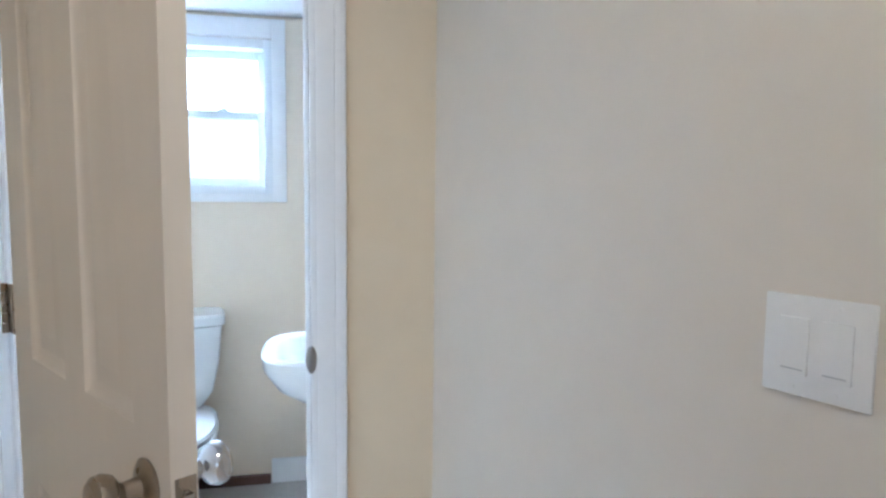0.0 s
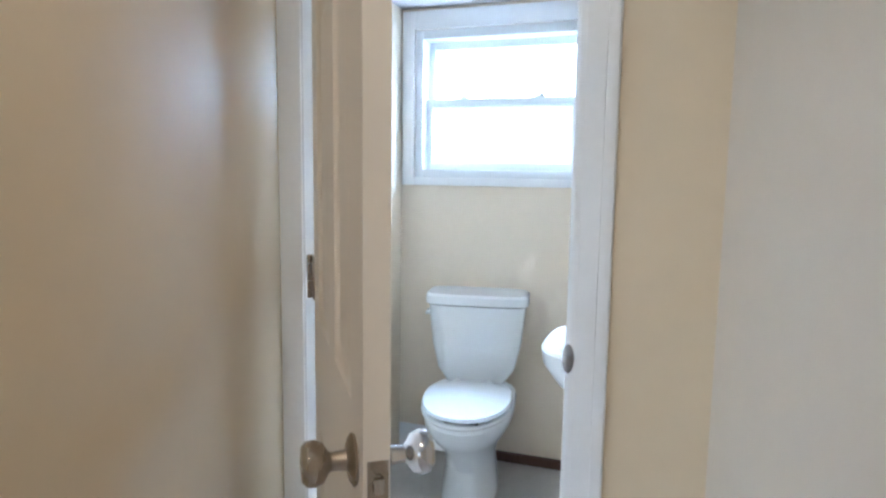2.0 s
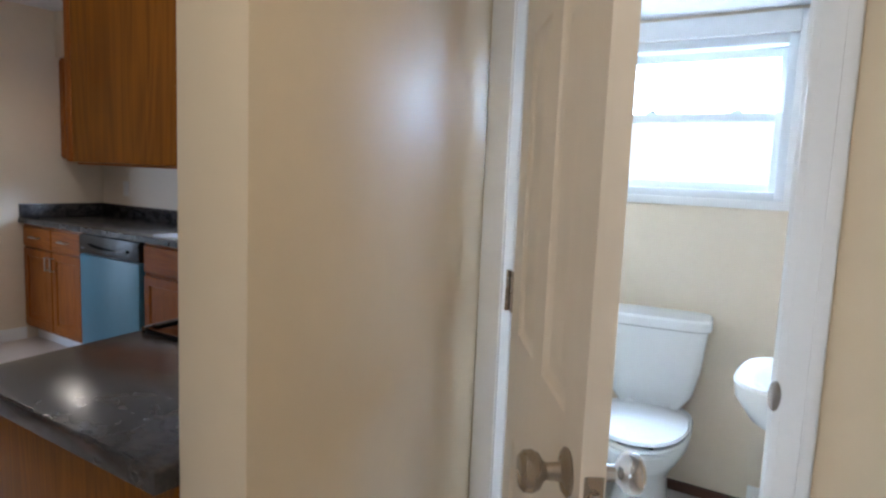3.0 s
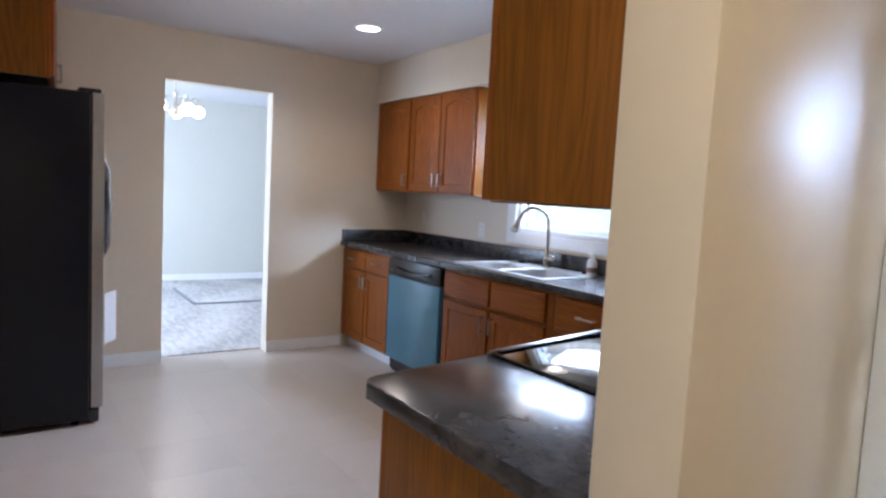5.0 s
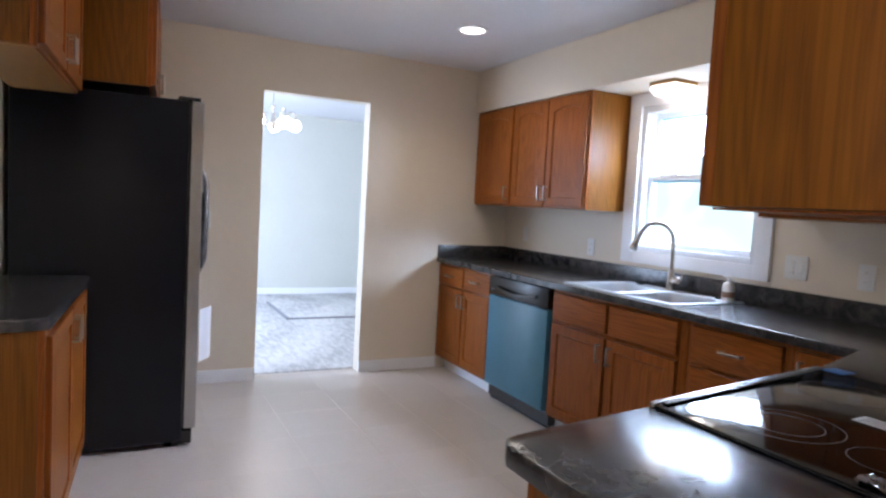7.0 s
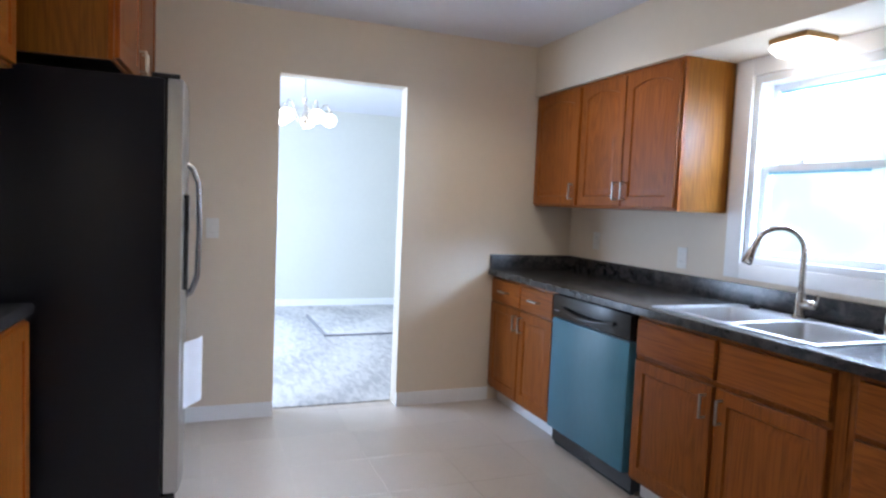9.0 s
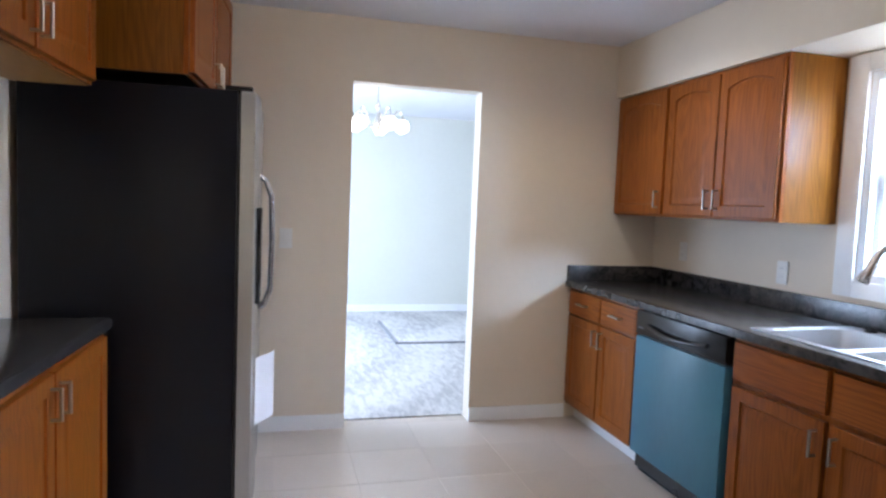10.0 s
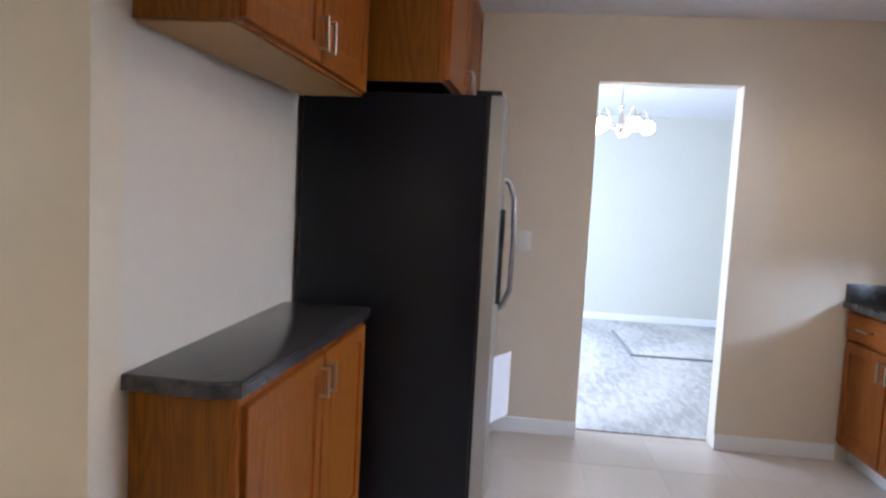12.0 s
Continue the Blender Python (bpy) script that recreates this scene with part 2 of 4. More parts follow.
PULL = shader("satin_nickel_pull", (0.44, 0.41, 0.37), 0.38, 1.0, vary=0.05, scale=30.0)
CHROME = shader("worn_chrome", (0.62, 0.61, 0.60), 0.14, 1.0, vary=0.05, scale=30.0)
BLUE_STRIP = shader("pale_blue_strip", (0.30, 0.66, 0.82), 0.5, vary=0.15, scale=10.0)
NICKEL = shader("brushed_nickel", (0.55, 0.51, 0.46), 0.26, 1.0, vary=0.05, scale=30.0)
BRONZE = shader("satin_nickel_warm", (0.42, 0.36, 0.29), 0.28, 1.0, vary=0.06, scale=30.0)
BLUE_FILM = shader("blue_protective_film", (0.065, 0.20, 0.285), 0.30, vary=0.08, scale=5.0, stretch=(1, 1, 0.3), bump=0.1, bump_scale=14)
PORCELAIN = shader("white_porcelain", (0.80, 0.82, 0.83), 0.12, vary=0.01, scale=4.0)
ROCKER_SHADE = shader("pale_grey_rocker_shade", (0.50, 0.49, 0.47), 0.4, vary=0.03, scale=10.0)
PLASTIC = shader("white_plastic", (0.80, 0.78, 0.74), 0.4, vary=0.02, scale=10.0)
BROWN = shader("dark_brown_wood", (0.075, 0.03, 0.02), 0.5, vary=0.2, scale=12.0, stretch=(0.2, 1, 1))
PAPER = shader("white_paper", (0.82, 0.83, 0.86), 0.7, vary=0.02, scale=8.0)
GREY_MARK = shader("grey_print_and_shade", (0.25, 0.25, 0.27), 0.7, vary=0.1, scale=20.0)
TAPE = shader("blue_tape", (0.02, 0.14, 0.42), 0.5, vary=0.1, scale=20.0)
RING = shader("pale_burner_print", (0.32, 0.28, 0.28), 0.3, vary=0.05, scale=20.0)
AMBER = shader("brown_plastic", (0.16, 0.08, 0.04), 0.3, vary=0.05, scale=20.0)
PANE = glass("window_glass")
LAMP_GLASS = glow("frosted_lamp_glass", (1.0, 0.92, 0.80), 2.5)
CAN_GLOW = glow("recessed_lamp_glow", (1.0, 0.93, 0.82), 5.0)
GLOBE_GLOW = glow("opal_globe_glow", (1.0, 0.90, 0.76), 3.0)
GRASS = shader("lawn", (0.07, 0.12, 0.035), 0.9, vary=0.3, scale=2.0, bump=0.5, bump_scale=40)
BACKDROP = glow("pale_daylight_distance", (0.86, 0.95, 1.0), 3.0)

# ---- building helpers ----
IDENT = Matrix.Identity(4)
placed = {}


def thing(name, label, category, loc=(0, 0, 0), group="", m=None):
    """An Empty at a thing's base, under which its parts go."""
    ob = new(name)
    ob.empty_display_size = 0.05
    ob.matrix_world = m if m else pose(*loc)
    placed[ob] = ob.matrix_world.copy()
    return tagged(ob, label, category, group)


def finish(bm, smooth):
    bmesh.ops.recalc_face_normals(bm, faces=bm.faces)
    if smooth:
        for f in bm.faces:
            f.smooth = True
        for e in bm.edges:
            if len(e.link_faces) == 2 and e.calc_face_angle(0) > radians(35):
                e.smooth = False


def part(name, bm, material, parent, label="", local=False, smooth=True):
    """One mesh object under a thing or a part. Its shape is given in the world, or in its thing's own frame."""
    if not local and parent in placed:
        bm.transform(placed[parent].inverted())
    finish(bm, smooth)
    me = bpy.data.meshes.new(name)
    bm.to_mesh(me)
    bm.free()
    me.materials.append(material)
    ob = new(name, me)
    ob.parent = parent
    placed[ob] = placed.get(parent, IDENT)
    return tagged(ob, label)


def solo(name, bm, material, label, category="", kind="", smooth=True, group=""):
    """A thing or a piece of the setting that is one mesh."""
    finish(bm, smooth)
    me = bpy.data.meshes.new(name)
    bm.to_mesh(me)
    bm.free()
    me.materials.append(material)
    ob = new(name, me)
    placed[ob] = IDENT
    return tagged(ob, label, category, group, kind)


def box(x0, x1, y0, y1, z0, z1, bevel=0.0, bm=None, segments=2):
    """A box with rounded edges; adds to bm if given."""
    b = bmesh.new()
    bmesh.ops.create_cube(b, size=1.0, matrix=Matrix.Translation(((x0 + x1) / 2, (y0 + y1) / 2, (z0 + z1) / 2)) @ Matrix.Diagonal((abs(x1 - x0), abs(y1 - y0), abs(z1 - z0), 1)))
    if bevel:
        bmesh.ops.bevel(b, geom=list(b.edges), offset=bevel, segments=segments, profile=0.6, affect="EDGES")
    return join(bm, b)


def join(bm, b):
    """Adds the mesh b to bm, and returns bm (or b alone if there is no bm)."""
    if bm is None:
        return b
    me = bpy.data.meshes.new("joined")
    b.to_mesh(me)
    b.free()
    bm.from_mesh(me)
    bpy.data.meshes.remove(me)
    return bm


def boxes(rows, bevel=0.0):
    bm = bmesh.new()
    for r in rows:
        box(*r, bevel=bevel, bm=bm)
    return bm


def loft(sections, cap=True, bm=None, closed=True):
    """Skins rings of equally many points."""
    b = bm or bmesh.new()
    rings = [[b.verts.new(p) for p in ring] for ring in sections]
    for r0, r1 in zip(rings, rings[1:]):
        n = len(r0)
        for i in range(n if closed else n - 1):
            b.faces.new((r0[i], r0[(i + 1) % n], r1[(i + 1) % n], r1[i]))
    if cap:
        b.faces.new(list(reversed(rings[0])))
        b.faces.new(rings[-1])
    return b


def ring(cx, cy, z, rx, ry, power=2.0, count=28, shift=0.0):
    """A level superellipse; shift pulls its +y half outward."""
    out = []
    for i in range(count):
        a = 2 * math.pi * i / count
        c, s = math.cos(a), math.sin(a)
        x = math.copysign(abs(c) ** (2 / power), c) * rx
        y = math.copysign(abs(s) ** (2 / power), s) * (ry + (shift if s > 0 else 0))
        out.append((cx + x, cy + y, z))
    return out


def lathe(profile, cx, cy, count=24, bm=None, m=None):
    """Turns rows of (radius, height) about an upright axis; m re-aims it."""
    b = loft([[(cx + max(r, 1e-4) * math.cos(2 * math.pi * i / count), cy + max(r, 1e-4) * math.sin(2 * math.pi * i / count), z) for i in range(count)] for r, z in profile])
    if m:
        b.transform(m)
    return join(bm, b)


def tube(points, radius, count=10, bm=None):
    """A round bar along points; radius may be one number or one a point."""
    pts = [Vector(p) for p in points]
    radii = radius if isinstance(radius, (list, tuple)) else [radius] * len(pts)
    rings, side = [], None
    for i, p in enumerate(pts):
        way = (pts[min(i + 1, len(pts) - 1)] - pts[max(i - 1, 0)]).normalized()
        if side is None:
            side = way.orthogonal().normalized()
        side = (side - way * side.dot(way)).normalized()
        up = way.cross(side)
        rings.append([p + (side * math.cos(2 * math.pi * j / count) + up * math.sin(2 * math.pi * j / count)) * radii[i] for j in range(count)])
    return join(bm, loft(rings))


def arc(center, radius, a0, a1, axis_u, axis_v, steps=12):
    c, u, v = Vector(center), Vector(axis_u), Vector(axis_v)
    return [c + u * radius * math.cos(radians(a0 + (a1 - a0) * i / steps)) + v * radius * math.sin(radians(a0 + (a1 - a0) * i / steps)) for i in range(steps + 1)]


def slab(outline, z0, z1, bevel=0.006, hole=None):
    """A flat slab with an outline (counter-clockwise), its upper edges rounded, and one rectangular hole."""
    b = bmesh.new()
    top = [b.verts.new((x, y, z1)) for x, y in outline]
    edges = [b.edges.new((top[i], top[(i + 1) % len(top)])) for i in range(len(top))]
    if hole:
        x0, x1, y0, y1 = hole
        h = [b.verts.new(p) for p in ((x0, y0, z1), (x1, y0, z1), (x1, y1, z1), (x0, y1, z1))]
        edges += [b.edges.new((h[i], h[(i + 1) % 4])) for i in range(4)]
    bmesh.ops.triangle_fill(b, use_beauty=True, use_dissolve=False, edges=edges)
    got = bmesh.ops.extrude_face_region(b, geom=list(b.faces))
    bmesh.ops.translate(b, vec=(0, 0, z0 - z1), verts=[g for g in got["geom"] if isinstance(g, bmesh.types.BMVert)])
    bmesh.ops.recalc_face_normals(b, faces=b.faces)
    if bevel:
        rim = [e for e in b.edges if len(e.link_faces) == 2 and all(abs(v.co.z - z1) < 1e-5 for v in e.verts) and e.calc_face_angle(0) > 1.2]
        bmesh.ops.bevel(b, geom=rim, offset=bevel, segments=3, profile=0.5, affect="EDGES")
    return b


# ---- the setting ----
H = 2.44
NORTH, SOUTH = 0.0, -3.415
PART_K, PART_H, PART_END = 4.342, 4.410, -2.262
PART_TIP = 4.492
DOORWALL = -1.50
EAST = 5.310
RANGE_WALL = 4.028
SPLAY = radians(22.0)
BATH_W = 4.072
BATH_FLOOR = 0.022
HALL_EAST = 6.02
DW0, DW1, DWH = -2.057, -1.267, 2.074
DO0, DO1, DOH = 4.475, 5.050, 2.05
RETURN = 2.45
KW = (1.552, 2.430, 1.112, 2.02)
BW = (4.138, 4.898, 1.302, 1.950)
FS = -6.0

solo("wall_west", boxes([(-0.12, 0, SOUTH - 0.12, DW0, 0, H), (-0.12, 0, DW1, 0.14, 0, H), (-0.12, 0, DW0, DW1, DWH, H)]), WALL, "cream painted wall with a plain doorway", kind="structure", smooth=False)
solo("wall_north", boxes([
    (0, KW[0], 0, 0.14, 0, H), (KW[0], KW[1], 0, 0.14, 0, KW[2]), (KW[0], KW[1], 0, 0.14, KW[3], H), (KW[1], BW[0], 0, 0.14, 0, H),
    (BW[0], BW[1], 0, 0.14, 0, BW[2]), (BW[0], BW[1], 0, 0.14, BW[3], H), (BW[1], EAST + 0.12, 0, 0.14, 0, H)]), WALL, "cream painted outer wall with two windows", kind="structure", smooth=False)
solo("wall_range", boxes([(RANGE_WALL, BATH_W, DOORWALL + 0.11, 0, 0, H), (RANGE_WALL, PART_K, DOORWALL, DOORWALL + 0.11, 0, H)]), WALL, "cream painted wall between kitchen and bathroom", kind="structure", smooth=False)


def prism(outline, z0, z1, bevel=0.0):
    """An upright block over an outline in plan."""
    b = loft([[(x, y, z) for x, y in outline] for z in (z0, z1)])
    bmesh.ops.recalc_face_normals(b, faces=b.faces)
    if bevel:
        bmesh.ops.bevel(b, geom=list(b.edges), offset=bevel, segments=2, profile=0.6, affect="EDGES")
    return b


solo("wall_partition", prism([(PART_K, PART_END), (PART_TIP, PART_END), (PART_H, DOORWALL), (PART_K, DOORWALL)], 0, H, 0.004), WARM_LIT_WALL, "cream satin partition wall with a free end", kind="structure")
solo("wall_bath_door", boxes([(PART_K, DO0 - 0.02, DOORWALL, DOORWALL + 0.11, 0, H), (DO1 + 0.02, EAST, DOORWALL, DOORWALL + 0.11, 0, H), (DO0 - 0.02, DO1 + 0.02, DOORWALL, DOORWALL + 0.11, DOH + 0.02, H)]), WARM_LIT_WALL, "cream wall with the bathroom doorway", kind="structure", smooth=False)
along = Vector((math.sin(SPLAY), -math.cos(SPLAY), 0))
across = Vector((math.cos(SPLAY), math.sin(SPLAY), 0))
HALL_CORNER = Vector((EAST, DOORWALL, 0))
hall_end = HALL_CORNER + along * 1.88


def on_hall_wall(s, out=0.0):
    """A place in plan along the angled hall wall, standing out from it into the hall."""
    p = HALL_CORNER + along * s - across * out
    return (p.x, p.y)


solo("wall_bath_east", box(EAST, EAST + 0.12, DOORWALL, 0, 0, H), COOL_LIT_WALL, "cream painted bathroom wall", kind="structure")
solo("wall_east", prism([on_hall_wall(0), on_hall_wall(1.88), on_hall_wall(1.88, -0.12), on_hall_wall(0, -0.12)], 0, H), COOL_LIT_WALL, "cream satin hall wall set at an angle", kind="structure", smooth=False)
solo("wall_hall_east", box(hall_end.x, hall_end.x + 0.12, FS, hall_end.y, 0, H), COOL_LIT_WALL, "cream satin hall wall", kind="structure")
solo("wall_south", box(-0.12, RETURN - 0.12, SOUTH - 0.12, SOUTH, 0, H), WALL, "cream painted kitchen wall", kind="structure")
# the return wall's warm light comes from the yellowed paint copy
solo("wall_return", box(RETURN - 0.12, RETURN, FS, SOUTH, 0, H), WARM_LIT_WALL, "cream painted wall turning away", kind="structure")
# closing wall out of view, its opening made up for the fill lamp
solo("wall_foyer", boxes([(RETURN - 0.12, 3.2, FS - 0.14, FS, 0, H), (4.8, HALL_EAST + 0.12, FS - 0.14, FS, 0, H), (3.2, 4.8, FS - 0.14, FS, 0, 0.8), (3.2, 4.8, FS - 0.14, FS, 2.0, H)]), WALL, "unseen cream wall with an opening added for fill light", kind="structure", smooth=False)
solo("soffit", box(0, RANGE_WALL, -0.345, 0, 2.106, H - 0.003, 0.003), WALL, "cream boxed soffit above the cabinets", kind="structure")
solo("ceiling", boxes([(-0.12, 4.03, SOUTH - 0.12, 0.14, H, H + 0.1), (4.03, HALL_EAST + 0.12, FS - 0.14, DOORWALL + 0.11, H, H + 0.1), (RETURN - 0.12, 4.03, FS - 0.14, SOUTH - 0.12, H, H + 0.1), (4.03, EAST + 0.12, DOORWALL + 0.11, 0.14, H, H + 0.1)]), CEILING, "white painted ceiling", kind="structure", smooth=False)
solo("bath_ceiling", box(BATH_W, EAST, DOORWALL + 0.11, 0, 2.046, 2.11), CEILING, "white low bathroom ceiling", kind="structure")
floor = solo("floor", join(prism([(EAST + 0.05, hall_end.y), (hall_end.x + 0.12, hall_end.y), (EAST + 0.17, DOORWALL), (EAST + 0.05, DOORWALL)], -0.2, -0.0012), boxes([(-0.12, 4.03, SOUTH - 0.12, 0.14, -0.2, -0.0012), (4.03, EAST + 0.05, hall_end.y, DOORWALL + 0.05, -0.2, -0.0012), (4.03, HALL_EAST + 0.12, FS - 0.14, hall_end.y, -0.2, -0.0012), (RETURN - 0.12, 4.03, FS - 0.14, SOUTH - 0.12, -0.2, -0.0012)])), GROUT, "beige tiled floor with pale grout", kind="structure", smooth=False)
solo("bath_floor", box(4.03, EAST + 0.12, DOORWALL + 0.05, 0.14, -0.2, BATH_FLOOR), VINYL_FLOOR, "grey vinyl bathroom floor", kind="structure")

# the dining room beyond the doorway
DX, DY0, DY1 = -4.0, -4.0, 1.4
solo("dining_floor", box(DX - 0.1, -0.12, DY0 - 0.1, DY1 + 0.1, -0.2, 0.008), CARPET, "pale grey cut-pile carpet with vacuum marks", kind="structure")
solo("dining_wall_west", box(DX - 0.1, DX, DY0, DY1, 0, H), DINING_WALL, "pale painted dining room wall", kind="structure")
solo("dining_wall_north", box(DX - 0.1, -0.12, DY1, DY1 + 0.1, 0, H), DINING_WALL, "pale painted dining room wall", kind="structure")
solo("dining_wall_south", boxes([(DX - 0.1, -3.1, DY0 - 0.1, DY0, 0, H), (-0.7, -0.12, DY0 - 0.1, DY0, 0, H), (-3.1, -0.7, DY0 - 0.1, DY0, 0, 0.25), (-3.1, -0.7, DY0 - 0.1, DY0, 2.1, H)]), DINING_WALL, "pale dining room wall with a wide window", kind="structure", smooth=False)
solo("dining_wall_east", boxes([(-0.12, -0.10, DY0, SOUTH - 0.12, 0, H), (-0.12, -0.10, 0.14, DY1, 0, H)]), DINING_WALL, "pale painted dining room wall", kind="structure", smooth=False)
solo("dining_ceiling", box(DX - 0.1, -0.12, DY0 - 0.1, DY1 + 0.1, H, H + 0.1), CEILING, "white painted dining room ceiling", kind="structure")


def skirting(name, x0, x1, y0, y1, h=0.09, low=0.0):
    b = box(x0, x1, y0, y1, low, h)
    top = [e for e in b.edges if all(v.co.z > h - 1e-4 for v in e.verts)]
    bmesh.ops.bevel(b, geom=top, offset=0.006, segments=2, profile=0.5, affect="EDGES")
    return solo(name, b, TRIM, "white painted baseboard", kind="structure")


skirting("baseboard", 0.0, 0.013, DW1, -0.605)
skirting("baseboard", 0.0, 0.013, SOUTH, DW0)
skirting("baseboard", DX, DX + 0.013, DY0, DY1)
skirting("baseboard", BATH_W, 4.32, -0.013, 0.0, 0.132, BATH_FLOOR)
skirting("baseboard", 4.875, EAST, -0.013, 0.0, 0.132, BATH_FLOOR)
solo("baseboard", prism([(PART_TIP, PART_END), (PART_TIP + 0.013, PART_END), (PART_H + 0.013, DOORWALL - 0.02), (PART_H, DOORWALL - 0.02)], 0, 0.09, 0.003), TRIM, "white painted baseboard", kind="structure")
solo("baseboard", prism([on_hall_wall(0.01), on_hall_wall(0.87), on_hall_wall(0.87, 0.013), on_hall_wall(0.02, 0.013)], 0, 0.09, 0.003), TRIM, "white painted baseboard", kind="structure")
solo("trim_gap_board", box(4.52, 4.872, -0.022, -0.001, BATH_FLOOR, BATH_FLOOR + 0.042, 0.003), BROWN, "bare dark brown board where baseboard is missing", kind="structure")


def casing(name, outline_boxes, label):
    return solo(name, boxes(outline_boxes, 0.004), TRIM, label, kind="structure")


# ---- windows ----


def window(name, x0, x1, z0, z1, cas, sill_low, label):
    """A white double-hung window in the north wall, with casing, frame, two sashes and panes."""
    w = tagged(thing(name, label, "", (0.5 * (x0 + x1), 0.0, z0)), kind="structure")
    cx0, cx1, cz0, cz1 = cas
    c = boxes([(cx0, x0, -0.02, -0.001, cz0, cz1), (x1, cx1, -0.02, -0.001, cz0, cz1), (x0, x1, -0.02, -0.001, z1, cz1), (x0, x1, -0.02, -0.001, cz0, z0)], 0.003)
    part("casing", c, TRIM, w, "white flat casing")
    part("frame", boxes([(x0, x0 + 0.035, 0.0, 0.12, z0, z1), (x1 - 0.035, x1, 0.0, 0.12, z0, z1), (x0 + 0.035, x1 - 0.035, 0.0, 0.12, z1 - 0.04, z1), (x0 + 0.035, x1 - 0.035, 0.0, 0.12, z0, z0 + 0.035)], 0.003), VINYL, w)
    mid = 0.5 * (z0 + z1) + 0.01
    a0, a1 = x0 + 0.035, x1 - 0.035
    for tag, lo, hi, y in (("lower_sash", z0 + 0.035, mid + 0.018, 0.045), ("upper_sash", mid - 0.016, z1 - 0.04, 0.082)):
        s = part(tag, boxes([(a0, a0 + 0.03, y, y + 0.03, lo, hi), (a1 - 0.03, a1, y, y + 0.03, lo, hi), (a0 + 0.03, a1 - 0.03, y, y + 0.03, lo, lo + 0.034), (a0 + 0.03, a1 - 0.03, y, y + 0.03, hi - 0.034, hi)], 0.003), VINYL, w)
        pane = part("pane", box(a0 + 0.03, a1 - 0.03, y + 0.013, y + 0.017, lo + 0.034, hi - 0.034), PANE, s)
        pane.visible_shadow = False
        if sill_low:
            # thin pale blue strip below the sash's top rail
            part("film_strip", box(a0 + 0.032, a0 + 0.03 + (a1 - a0) * 0.62, y + 0.009, y + 0.0125, hi - 0.046, hi - 0.0335), BLUE_STRIP, s, "pale blue strip along the sash top")
    for f in (0.25, 0.75):
        x = a0 + (a1 - a0) * f
        part("sash_lock", boxes([(x - 0.022, x + 0.022, 0.05, 0.075, mid + 0.019, mid + 0.027), (x - 0.006, x + 0.016, 0.054, 0.066, mid + 0.027, mid + 0.036)], 0.002), VINYL, w)
    part("sash_lift", box(0.5 * (a0 + a1) - 0.06, 0.5 * (a0 + a1) + 0.06, 0.034, 0.045, mid - 0.012, mid - 0.004, 0.002), VINYL, w)
    part("label_sticker", boxes([(a0 + 0.05, a0 + 0.10, 0.092, 0.094, z1 - 0.088, z1 - 0.082), (a0 + 0.055, a0 + 0.062, 0.092, 0.094, z1 - 0.103, z1 - 0.095)]), GREY_MARK, w, "small dark printed window label")
    return w


window("window_1", *KW, (1.455, 2.522, 1.038, 2.102), True, "white double-hung kitchen window over the sink")
window("window_2", *BW, (4.082, 4.955, 1.268, 2.030), False, "white double-hung bathroom window over the toilet")

# ---- bathroom doorway and door ----
casing("door_casing", [(PART_H + 0.003, DO0 - 0.004, DOORWALL - 0.016, DOORWALL, 0, DOH + 0.075), (DO1 + 0.013, DO1 + 0.074, DOORWALL - 0.014, DOORWALL, 0, DOH + 0.075),
                       (DO1 + 0.050, DO1 + 0.072, DOORWALL - 0.0175, DOORWALL - 0.0135, 0, DOH + 0.06),
                       (DO0 - 0.004, DO1 + 0.013, DOORWALL - 0.016, DOORWALL, DOH + 0.004, DOH + 0.075)], "white moulded door casing")
casing("door_jamb", [(DO0 - 0.02, DO0, DOORWALL - 0.012, DOORWALL + 0.115, 0, DOH), (DO1, DO1 + 0.02, DOORWALL - 0.012, DOORWALL + 0.115, 0, DOH), (DO0 - 0.02, DO1 + 0.02, DOORWALL - 0.012, DOORWALL + 0.115, DOH, DOH + 0.02),
                     (DO0, DO0 + 0.011, DOORWALL + 0.03, DOORWALL + 0.065, 0, DOH), (DO1 - 0.011, DO1, DOORWALL + 0.03, DOORWALL + 0.065, 0, DOH)], "white door jamb with stop")
strike = thing("strike_plate", "nickel strike plate let into the white jamb", "strike plate", (DO1, DOORWALL, 0.955))
lip_rows = [[(DO1 + 0.0005 + 0.0115 * math.cos(radians(a)) * k, DOORWALL - 0.0125 - 0.002 * d, 0.972 + 0.029 * math.sin(radians(a)) * k) for a in range(0, 360, 20)] for k, d in ((1.0, 0.0), (1.0, 0.8), (0.85, 1.2))]
plate_ob = part("plate", loft(lip_rows), STEEL, strike)
part("latch_hole", box(DO1 - 0.0012, DO1 - 0.0004, DOORWALL + 0.002, DOORWALL + 0.016, 0.958, 0.984), BLACK_PLASTIC, plate_ob)


